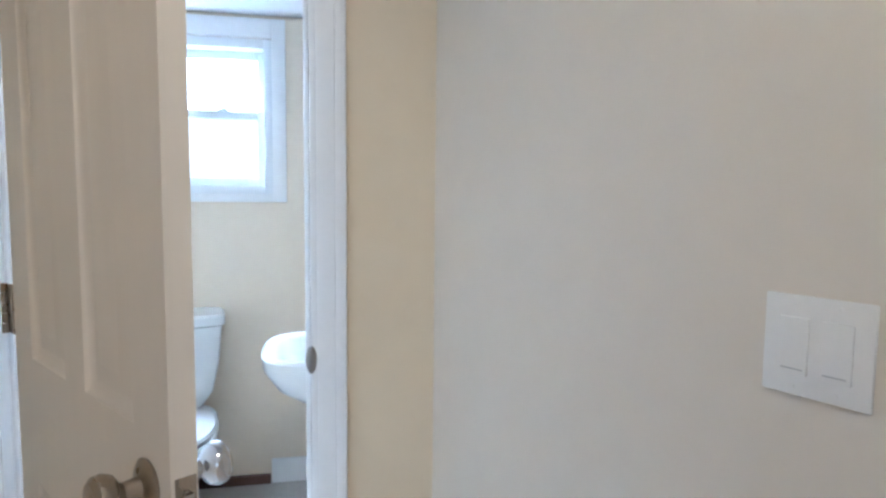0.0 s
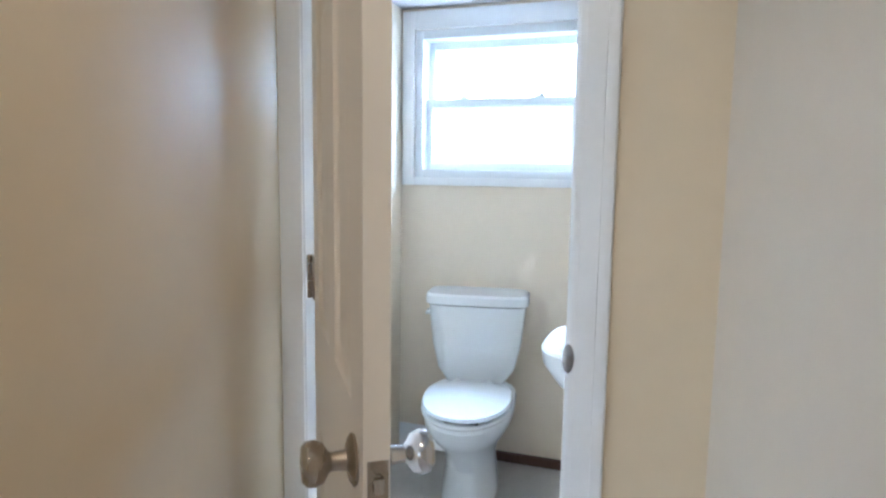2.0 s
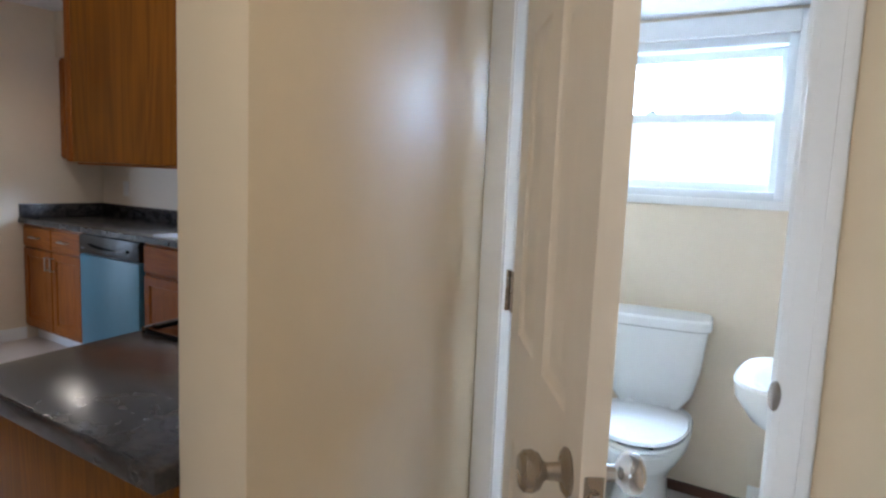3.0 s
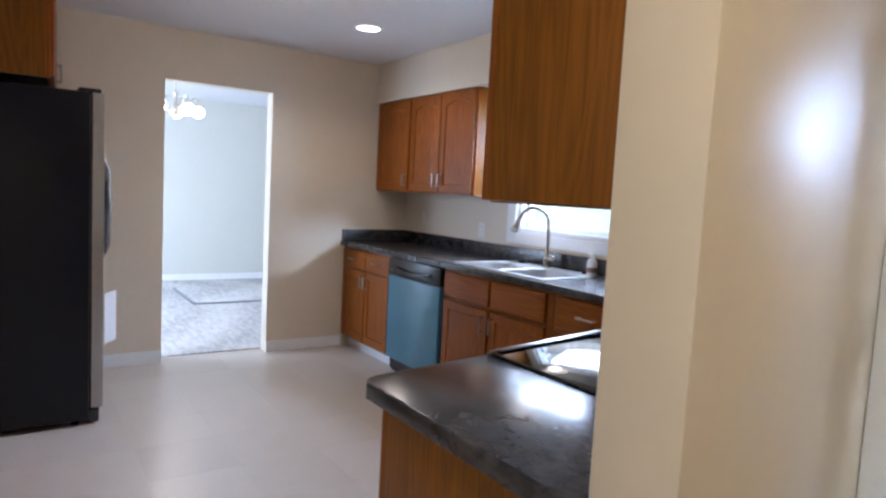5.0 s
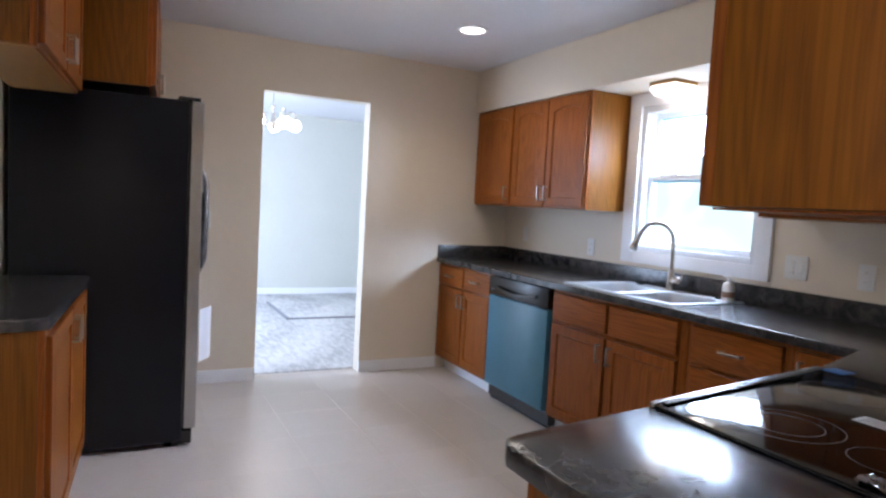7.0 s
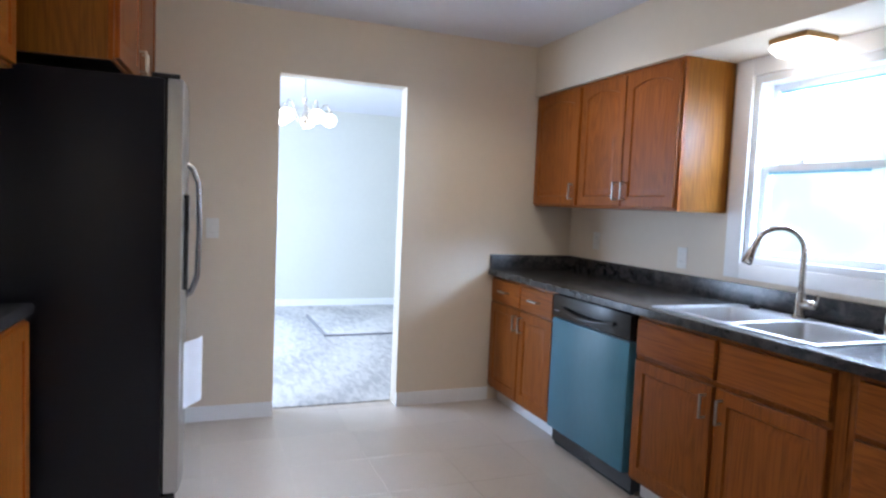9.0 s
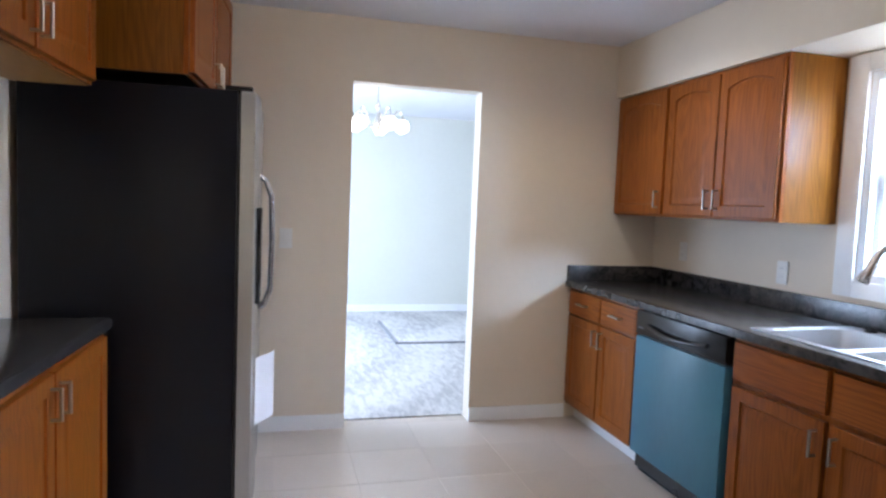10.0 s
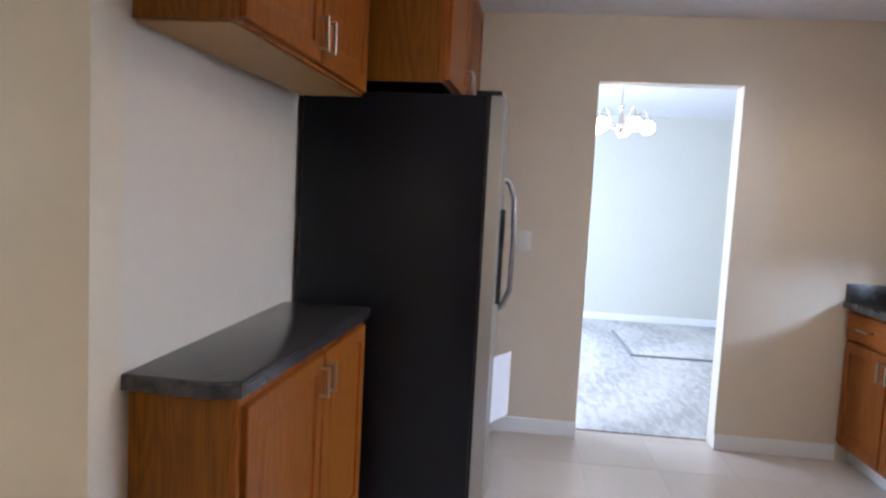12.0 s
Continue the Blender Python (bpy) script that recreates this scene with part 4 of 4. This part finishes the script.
part("nozzle", tube([end + way * 0.099, end + way * 0.104], 0.019, 16), BLACK_PLASTIC, head)
lv = tube([(FX + 0.010, FY, zt + 0.056), (FX + 0.030, FY - 0.004, zt + 0.060), (FX + 0.072, FY - 0.010, zt + 0.064), (FX + 0.084, FY - 0.012, zt + 0.065)], [0.019, 0.021, 0.019, 0.013], 16)
tube([(FX + 0.078, FY - 0.011, zt + 0.066), (FX + 0.092, FY - 0.014, zt + 0.088), (FX + 0.088, FY - 0.015, zt + 0.112)], [0.009, 0.0065, 0.0045], 10, lv)
part("lever", lv, NICKEL, fc)
sp = thing("soap_bottle", "small white and brown plastic soap bottle", "bottle", (2.375, -0.115, zt))
part("bottle", lathe([(0.0, zt), (0.029, zt), (0.031, zt + 0.01), (0.031, zt + 0.075), (0.026, zt + 0.095), (0.012, zt + 0.10), (0.0, zt + 0.10)], 2.375, -0.115), PLASTIC, sp)
part("label", lathe([(0.0318, zt + 0.02), (0.0318, zt + 0.05)], 2.375, -0.115), AMBER, sp, "brown paper label")
cap_b = lathe([(0.0, zt + 0.10), (0.013, zt + 0.10), (0.013, zt + 0.115), (0.005, zt + 0.117), (0.005, zt + 0.13), (0.0, zt + 0.131)], 2.375, -0.115)
tube([(2.375, -0.115, zt + 0.128), (2.355, -0.135, zt + 0.126)], 0.0045, 8, cap_b)
part("pump", cap_b, PLASTIC, sp)

# ---- dishwasher ----
dw = thing("dishwasher", "dishwasher with black control panel and blue protective film", "dishwasher", (1.18, -0.3, 0))
D0, D1 = 0.843, 1.550
part("body", box(D0, D1, -0.585, -0.02, 0.02, 0.868), BLACK_PLASTIC, dw)
part("door_panel", box(D0 + 0.012, D1 - 0.014, -0.632, -0.587, 0.115, 0.735, 0.005), BLUE_FILM, dw, "steel door under blue film")
cp = box(D0 + 0.010, D1 - 0.012, -0.634, -0.587, 0.742, 0.866, 0.006)
ctrl = part("control_panel", cp, BLACK_PLASTIC, dw, "glossy black control panel")
lip = tube([(D0 + 0.12 + 0.46 * i / 14, -0.640 - 0.018 * math.sin(math.pi * i / 14), 0.800 - 0.022 * math.sin(math.pi * i / 14)) for i in range(15)], 0.010, 10)
part("handle", lip, BLACK_PLASTIC, ctrl, "curved black pocket handle")
part("label", boxes([(D0 + 0.03, D0 + 0.075, -0.6345, -0.634, 0.775, 0.781)]), GREY_MARK, ctrl)
part("kick_plate", box(D0 + 0.01, D1 - 0.012, -0.572, -0.55, 0.0, 0.108), BLACK, dw)

# ---- range ----
R0, R1, RF, RB = -1.866, -1.090, 3.600, 4.098

def splay(b):
    """The range stands a little askew: its far side comes further out into the room."""
    for v in b.verts:
        v.co.x -= 0.155 * (v.co.y - R0)
    return b


rg = thing("range", "black glass-top electric range with stainless edge", "range", (3.83, -1.38, 0))
part("body", splay(box(RF + 0.045, RB, R0 + 0.004, R1 - 0.004, 0.02, 0.905)), BLACK, rg)
part("cooktop", splay(box(RF + 0.012, RB, R0 + 0.001, R1 - 0.001, 0.906, 0.921, 0.004)), GLASS_TOP, rg, "black ceramic glass cooktop")
part("front_edge", splay(box(RF - 0.004, RF + 0.0115, R0, R1, 0.893, 0.923, 0.003)), STEEL, rg, "stainless front edge")
part("front_rail", splay(box(RF + 0.016, RF + 0.034, R0 + 0.02, R1 - 0.02, 0.9215, 0.9265, 0.0015)), BLACK_PLASTIC, rg)
od = part("oven_door", splay(box(RF + 0.004, RF + 0.044, R0 + 0.008, R1 - 0.008, 0.24, 0.80, 0.006)), STEEL, rg, "stainless oven door")
part("oven_window", splay(box(RF + 0.001, RF + 0.004, R0 + 0.12, R1 - 0.12, 0.40, 0.66, 0.001)), GLASS_TOP, od)
part("oven_handle", splay(tube([(RF + 0.004, R0 + 0.08, 0.755), (RF - 0.04, R0 + 0.08, 0.76), (RF - 0.045, 0.5 * (R0 + R1), 0.76), (RF - 0.04, R1 - 0.08, 0.76), (RF + 0.004, R1 - 0.08, 0.755)], 0.011, 10)), STEEL, od)
part("storage_drawer", splay(box(RF + 0.006, RF + 0.044, R0 + 0.008, R1 - 0.008, 0.06, 0.225, 0.005)), STEEL, rg)
part("control_fascia", splay(box(RF + 0.002, RF + 0.044, R0 + 0.004, R1 - 0.004, 0.812, 0.892, 0.005)), BLACK_PLASTIC, rg)


def burner(cx, cy, radii):
    b = bmesh.new()
    for r in radii:
        join(b, loft([[(cx + rr * math.cos(2 * math.pi * i / 48), cy + rr * math.sin(2 * math.pi * i / 48), 0.9216) for i in range(48)] for rr in (r - 0.0022, r)], cap=False))
    part("burner_mark", b, RING, rg, "pale printed burner ring")


burner(3.800, -1.690, (0.072, 0.108))
burner(3.690, -1.310, (0.105,))
burner(4.005, -1.690, (0.072,))
burner(3.900, -1.330, (0.060, 0.090))
st = thing("sticker", "white printed paper sticker on the cooktop", "sticker", (3.88, -1.48, 0.9212))
part("sheet", box(3.825, 3.945, -1.510, -1.455, 0.9214, 0.9222), PAPER, st)
for k in range(3):
    part("print_line", box(3.835, 3.90 + 0.008 * k, -1.500 + 0.014 * k, -1.494 + 0.014 * k, 0.9224, 0.9226), GREY_MARK, st)
tp = thing("tape_piece", "strip of blue painter's tape on the range corner", "tape", (3.54, -1.09, 0.92))
part("strip", box(3.515, 3.575, -1.125, -1.060, 0.9225, 0.9245, 0.0006), TAPE, tp)
wp = thing("plastic_wrap", "crumpled scrap of silvery packaging film on the cooktop", "packaging", (4.08, -1.835, 0.92))
wb = bmesh.new()
bmesh.ops.create_grid(wb, x_segments=10, y_segments=7, size=0.5)
for v in wb.verts:
    v.co = Vector((4.062 + v.co.x * 0.06, -1.832 + v.co.y * 0.045, 0.928 + 0.012 * noise.noise(Vector((v.co.x * 6, v.co.y * 6, 2.0)))))
got = bmesh.ops.extrude_face_region(wb, geom=list(wb.faces))
bmesh.ops.translate(wb, vec=(0, 0, 0.001), verts=[g for g in got["geom"] if isinstance(g, bmesh.types.BMVert)])
part("sheet", wb, STEEL, wp)

# ---- refrigerator ----
FR0, FR1, FB, FF, FT = 0.25, 1.158, -3.39, -2.632, 1.784
fr = thing("refrigerator", "side-by-side refrigerator with black sides and steel doors", "refrigerator", (0.67, -3.0, 0))
part("cabinet_body", box(FR0, FR1, FB, FF, 0.03, FT, 0.006), BLACK, fr, "black textured steel case")
part("base_grille", boxes([(FR0 + 0.01, FR1 - 0.01, FF, FF + 0.05, 0.015, 0.085)] + [(FR0 + 0.03, FR1 - 0.03, FF + 0.05, FF + 0.054, 0.028 + 0.015 * k, 0.036 + 0.015 * k) for k in range(4)], 0.002), BLACK_PLASTIC, fr)


def fridge_door(x0, x1):
    """A door with a softly bowed steel front."""
    n, rings = 12, []
    for z in (0.095, 0.10, FT - 0.005, FT):
        e = 0.004 if z in (0.095, FT) else 0.0
        row = [(x0 + e, FF + 0.012), (x1 - e, FF + 0.012)]
        for i in range(n + 1):
            f = i / n
            row.append((x1 - e + (x0 - x1 + 2 * e) * f, FF + 0.066 + 0.018 * (1 - (2 * f - 1) ** 2) - e))
        rings.append([(x, y, z) for x, y in row])
    return loft(rings)


GAP = 0.73
for x0, x1, hx in ((GAP + 0.003, FR1 - 0.002, GAP + 0.045), (FR0 + 0.002, GAP - 0.003, GAP - 0.045)):
    d = part("door", fridge_door(x0, x1), STEEL, fr, "stainless steel door")
    part("gasket", box(x0 + 0.01, x1 - 0.01, FF, FF + 0.012, 0.10, FT - 0.01), BLACK_PLASTIC, d)
    part("handle", tube([(hx, FF + 0.070, 1.475), (hx, FF + 0.105, 1.45), (hx, FF + 0.130, 1.38), (hx, FF + 0.136, 1.18), (hx, FF + 0.130, 0.95), (hx, FF + 0.105, 0.88), (hx, FF + 0.070, 0.855)], 0.0125, 12), STEEL, d, "curved stainless handle")
    part("hinge_cover", box(x0 + 0.02, x0 + 0.16 if x0 < 0.5 else x1 - 0.02, FF - 0.05, FF + 0.055, FT + 0.001, FT + 0.022, 0.006), BLACK_PLASTIC, d)
disp = part("dispenser", boxes([(0.83, 1.06, FF + 0.075, FF + 0.092, 0.93, 0.965), (0.83, 0.855, FF + 0.075, FF + 0.092, 0.965, 1.29), (1.035, 1.06, FF + 0.075, FF + 0.092, 0.965, 1.29), (0.83, 1.06, FF + 0.075, FF + 0.094, 1.17, 1.33)], 0.004), BLACK_PLASTIC, fr, "black ice and water dispenser")
part("cavity", box(0.855, 1.035, FF + 0.0765, FF + 0.0795, 0.965, 1.17), BLACK_PLASTIC, disp)
for x in (FR0 + 0.06, FR1 - 0.06):
    part("foot", lathe([(0.0, 0.0), (0.02, 0.0), (0.02, 0.02), (0.008, 0.022), (0.008, 0.032), (0.0, 0.032)], x, FF - 0.06, 12), BLACK_PLASTIC, fr)
pp = thing("paper_leaflet", "white paper leaflet taped to the steel door", "paper", (1.03, -2.5, 0.6))
pb = bmesh.new()
cols = []
for i in range(9):
    f = i / 8
    x, y = 1.09 - 0.16 * f, FF + 0.0815 + 0.075 * math.sin(f * math.pi * 0.5) ** 1.5
    cols.append([(x, y, z) for z in (0.425, 0.53, 0.62, 0.71)])
sheet = loft(cols, cap=False, bm=pb, closed=False)
got = bmesh.ops.extrude_face_region(pb, geom=list(pb.faces))
bmesh.ops.translate(pb, vec=(0.0008, -0.0006, 0), verts=[g for g in got["geom"] if isinstance(g, bmesh.types.BMVert)])
part("sheet", pb, PAPER, pp)

# ---- switches and outlets ----


def wall_plate(name, label, m, gangs=1, kind="rocker"):
    """A wall plate in its own frame: face at -y, centred."""
    w = 0.072 + 0.046 * (gangs - 1)
    p = thing(name, label, "wall plate", m=m)
    part("plate", box(-w / 2, w / 2, -0.006, 0.0, -0.058, 0.058, 0.003), PLASTIC, p, local=True)
    for g in range(gangs):
        cx = (g - (gangs - 1) / 2) * 0.046
        if kind == "rocker":
            part("rocker", box(cx - 0.0165, cx + 0.0165, -0.0105, -0.0062, -0.033, 0.033, 0.002), PLASTIC, p, local=True)
            # grey line on the rocker's face, drawn as the shade at its lower edge
            part("rocker_shadow_gap", box(cx - 0.012, cx + 0.012, -0.0112, -0.0106, -0.027, -0.0255), ROCKER_SHADE, p, local=True)
        else:
            for z in (-0.021, 0.021):
                o = part("socket", lathe([(0.0, 0.0), (0.0165, 0.0), (0.0165, 0.003), (0.0, 0.0031)], 0, 0, 18, m=pose(cx, -0.0062, z, 90, 0, 0)), PLASTIC, p, local=True)
                part("slots", boxes([(cx - 0.007, cx - 0.005, -0.0099, -0.0094, z - 0.002, z + 0.006), (cx + 0.005, cx + 0.007, -0.0099, -0.0094, z - 0.002, z + 0.006)]), GREY_MARK, o, local=True)
        for z in (-0.048, 0.048):
            part("screw", lathe([(0.0, 0.0), (0.003, 0.0), (0.003, 0.0012), (0.0, 0.0014)], 0, 0, 10, m=pose(cx, -0.0061, z, 90, 0, 0)), PLASTIC, p, local=True)
    return p


wall_plate("light_switch", "white double rocker switch plate by the window", pose(2.655, 0, 1.126), 2)
wall_plate("outlet", "white wall outlet above the worktop", pose(2.985, 0, 1.118), 1, "outlet")
wall_plate("outlet", "white wall outlet under the wall cabinet", pose(1.14, 0, 1.100), 1, "outlet")
wall_plate("outlet", "white wall outlet in the corner", pose(0.33, 0, 1.14), 1, "outlet")
wall_plate("light_switch", "white rocker switch beside the doorway", pose(0, -2.421, 1.143, 0, 0, 90), 1)
wall_plate("hall_switch", "white double rocker switch on the hall wall", pose(*on_hall_wall(0.785), 1.150, 0, 0, -90 + math.degrees(SPLAY)), 2)

# ---- lamps ----


def can_light(cx, cy):
    c = thing("recessed_light", "round white recessed ceiling light, lit", "ceiling light", (cx, cy, H - 0.01))
    part("trim_ring", lathe([(0.075, H - 0.001), (0.098, H - 0.001), (0.096, H - 0.007), (0.078, H - 0.010), (0.075, H - 0.001)], cx, cy, 32), TRIM, c)
    part("diffuser", lathe([(0.0, H - 0.006), (0.076, H - 0.006), (0.070, H - 0.009), (0.0, H - 0.010)], cx, cy, 32), CAN_GLOW, c, "glowing lens")


can_light(*KITCHEN_CAN)
# the next two fittings are unseen, put over the added hall lamps
can_light(*UNSEEN_FOYER_CAN)
can_light(*UNSEEN_HALL_CAN)
dm = thing("dome_light", "white glass dome ceiling light with finial, lit", "ceiling light", (*DOME, H))
part("canopy", lathe([(0.0, H), (0.15, H), (0.15, H - 0.02), (0.13, H - 0.03), (0.0, H - 0.031)], *DOME, 32), NICKEL, dm)
part("shade", lathe([(0.0, H - 0.032), (0.15, H - 0.032), (0.155, H - 0.05), (0.12, H - 0.09), (0.06, H - 0.115), (0.0, H - 0.12)], *DOME, 32), LAMP_GLASS, dm, "frosted glass dome")
part("finial", lathe([(0.0, H - 0.119), (0.012, H - 0.122), (0.012, H - 0.134), (0.007, H - 0.148), (0.004, H - 0.160), (0.0, H - 0.161)], *DOME, 16), TRIM, dm)
sl = thing("sink_light", "square frosted glass light with wood edge, lit", "ceiling light", (1.905, -0.132, 2.07))
part("pan", box(1.810, 2.000, -0.222, -0.042, 2.083, 2.105, 0.004), OAK_PALE, sl, "pale wooden edge frame")
part("shade", loft([ring(1.905, -0.132, 2.082, 0.094, 0.086, 8, 32), ring(1.905, -0.132, 2.061, 0.102, 0.094, 8, 32), ring(1.905, -0.132, 2.033, 0.082, 0.074, 6, 32), ring(1.905, -0.132, 2.027, 0.049, 0.047, 4, 32)]), LAMP_GLASS, sl, "frosted glass shade")

CX, CY, CZ = -1.7, -1.648, 2.045
ch = thing("chandelier", "polished chandelier with five lit opal globes", "chandelier", (CX, CY, H))
part("ceiling_rose", lathe([(0.0, H), (0.06, H), (0.055, H - 0.015), (0.02, H - 0.03), (0.0, H - 0.031)], CX, CY), NICKEL, ch)
part("rod", tube([(CX, CY, H - 0.03), (CX, CY, CZ + 0.16)], 0.006, 8), NICKEL, ch)
part("column", lathe([(0.0, CZ + 0.18), (0.012, CZ + 0.175), (0.022, CZ + 0.15), (0.010, CZ + 0.12), (0.016, CZ + 0.06), (0.034, CZ + 0.0), (0.028, CZ - 0.05), (0.012, CZ - 0.075), (0.016, CZ - 0.09), (0.0, CZ - 0.105)], CX, CY), NICKEL, ch)
for k in range(5):
    a = radians(72 * k + 20)
    u = Vector((math.cos(a), math.sin(a), 0))
    c0 = Vector((CX, CY, CZ))
    pts = [c0 + u * 0.02 + Vector((0, 0, 0.0)), c0 + u * 0.07 + Vector((0, 0, -0.03)), c0 + u * 0.12 + Vector((0, 0, 0.04)), c0 + u * 0.16 + Vector((0, 0, 0.11)), c0 + u * 0.195 + Vector((0, 0, 0.12)), c0 + u * 0.215 + Vector((0, 0, 0.085)), c0 + u * 0.217 + Vector((0, 0, 0.05))]
    ar = part("arm", tube(pts, 0.006, 8), NICKEL, ch)
    g = c0 + u * 0.217
    part("cup", lathe([(0.0, CZ + 0.062), (0.018, CZ + 0.06), (0.024, CZ + 0.04), (0.0, CZ + 0.039)], g.x, g.y, 16), NICKEL, ar)
    part("globe", lathe([(0.0, CZ + 0.04)] + [(0.062 * math.sin(radians(q)), CZ - 0.015 + 0.058 * math.cos(radians(q))) for q in range(20, 180, 16)] + [(0.0, CZ - 0.073)], g.x, g.y, 20), GLOBE_GLOW, ar, "lit opal glass globe")
# carpet offcut on the dining room floor
co = thing("carpet_piece", "loose rectangular piece of pale carpet on carpet", "carpet", (-2.7, -0.4, 0.009))
# dark grey strips laid along the cut edge as its shade
part("binding", boxes([(-3.26, -2.155, -1.335, -1.305, 0.009, 0.03), (-2.170, -2.155, -1.305, 0.9, 0.009, 0.028)], 0.003), GREY_MARK, co, "dark strips standing for the shade of the cut edge")
part("mat", box(-3.24, -2.17, -1.305, 0.9, 0.009, 0.026, 0.004), CARPET, co)

# ---- outside ----
def daylight_backdrop():
    m = BACKDROP
    n, k = m.node_tree.nodes, m.node_tree.links
    place, soft_noise, ramp = n.new("ShaderNodeTexCoord"), n.new("ShaderNodeTexNoise"), n.new("ShaderNodeValToRGB")
    soft_noise.inputs["Scale"].default_value, soft_noise.inputs["Detail"].default_value = 0.9, 3.0
    k.new(place.outputs["Object"], soft_noise.inputs["Vector"])
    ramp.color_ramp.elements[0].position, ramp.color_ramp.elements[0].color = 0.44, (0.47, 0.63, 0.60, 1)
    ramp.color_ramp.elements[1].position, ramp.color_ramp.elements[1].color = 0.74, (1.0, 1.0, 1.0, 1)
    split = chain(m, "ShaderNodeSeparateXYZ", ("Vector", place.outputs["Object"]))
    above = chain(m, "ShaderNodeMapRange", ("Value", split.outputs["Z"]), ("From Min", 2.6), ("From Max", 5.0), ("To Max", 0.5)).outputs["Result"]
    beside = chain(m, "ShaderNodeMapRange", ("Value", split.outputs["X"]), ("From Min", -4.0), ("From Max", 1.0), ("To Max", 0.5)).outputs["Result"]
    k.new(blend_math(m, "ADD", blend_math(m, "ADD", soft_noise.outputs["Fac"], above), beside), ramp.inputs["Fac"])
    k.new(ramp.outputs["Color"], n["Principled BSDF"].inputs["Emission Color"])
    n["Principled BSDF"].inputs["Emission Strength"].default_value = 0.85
    return m


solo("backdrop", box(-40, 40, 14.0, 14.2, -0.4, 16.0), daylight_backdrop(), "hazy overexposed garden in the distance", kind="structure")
solo("ground", box(-400, 400, -400, 400, -0.45, -0.35), GRASS, "mown lawn", kind="structure")

# ---- floor tiles, last ----
TILE = 0.405
tb = box(-TILE / 2 + 0.0008, TILE / 2 - 0.0008, -TILE / 2 + 0.0008, TILE / 2 - 0.0008, -0.007, 0.0)
rim_edges = [e for e in tb.edges if all(v.co.z > -0.001 for v in e.verts)]
bmesh.ops.bevel(tb, geom=rim_edges, offset=0.0005, segments=1, affect="EDGES")
tile_mesh = bpy.data.meshes.new("tile")
bmesh.ops.recalc_face_normals(tb, faces=tb.faces)
tb.to_mesh(tile_mesh)
tb.free()
tile_mesh.materials.append(TILE_MAT)
TX0, TY0 = 1.60 - 4 * TILE + TILE / 2, -2.065 + 4 * TILE - TILE / 2
for i in range(-1, 16):
    for j in range(-2, 14):
        x, y = TX0 + i * TILE, TY0 - j * TILE
        if x > HALL_EAST + 0.1 or y < FS or (x < -0.1) or (y < SOUTH - 0.1 and x < RETURN) or (x > 4.3 and y > DOORWALL) or y > -0.1:
            continue
        if y > hall_end.y and x - TILE / 2 > EAST + (DOORWALL - y) * math.tan(SPLAY) + 0.05:
            continue
        o = new("tile", tile_mesh)
        o.parent = floor
        o.location = (x, y, 0.0)
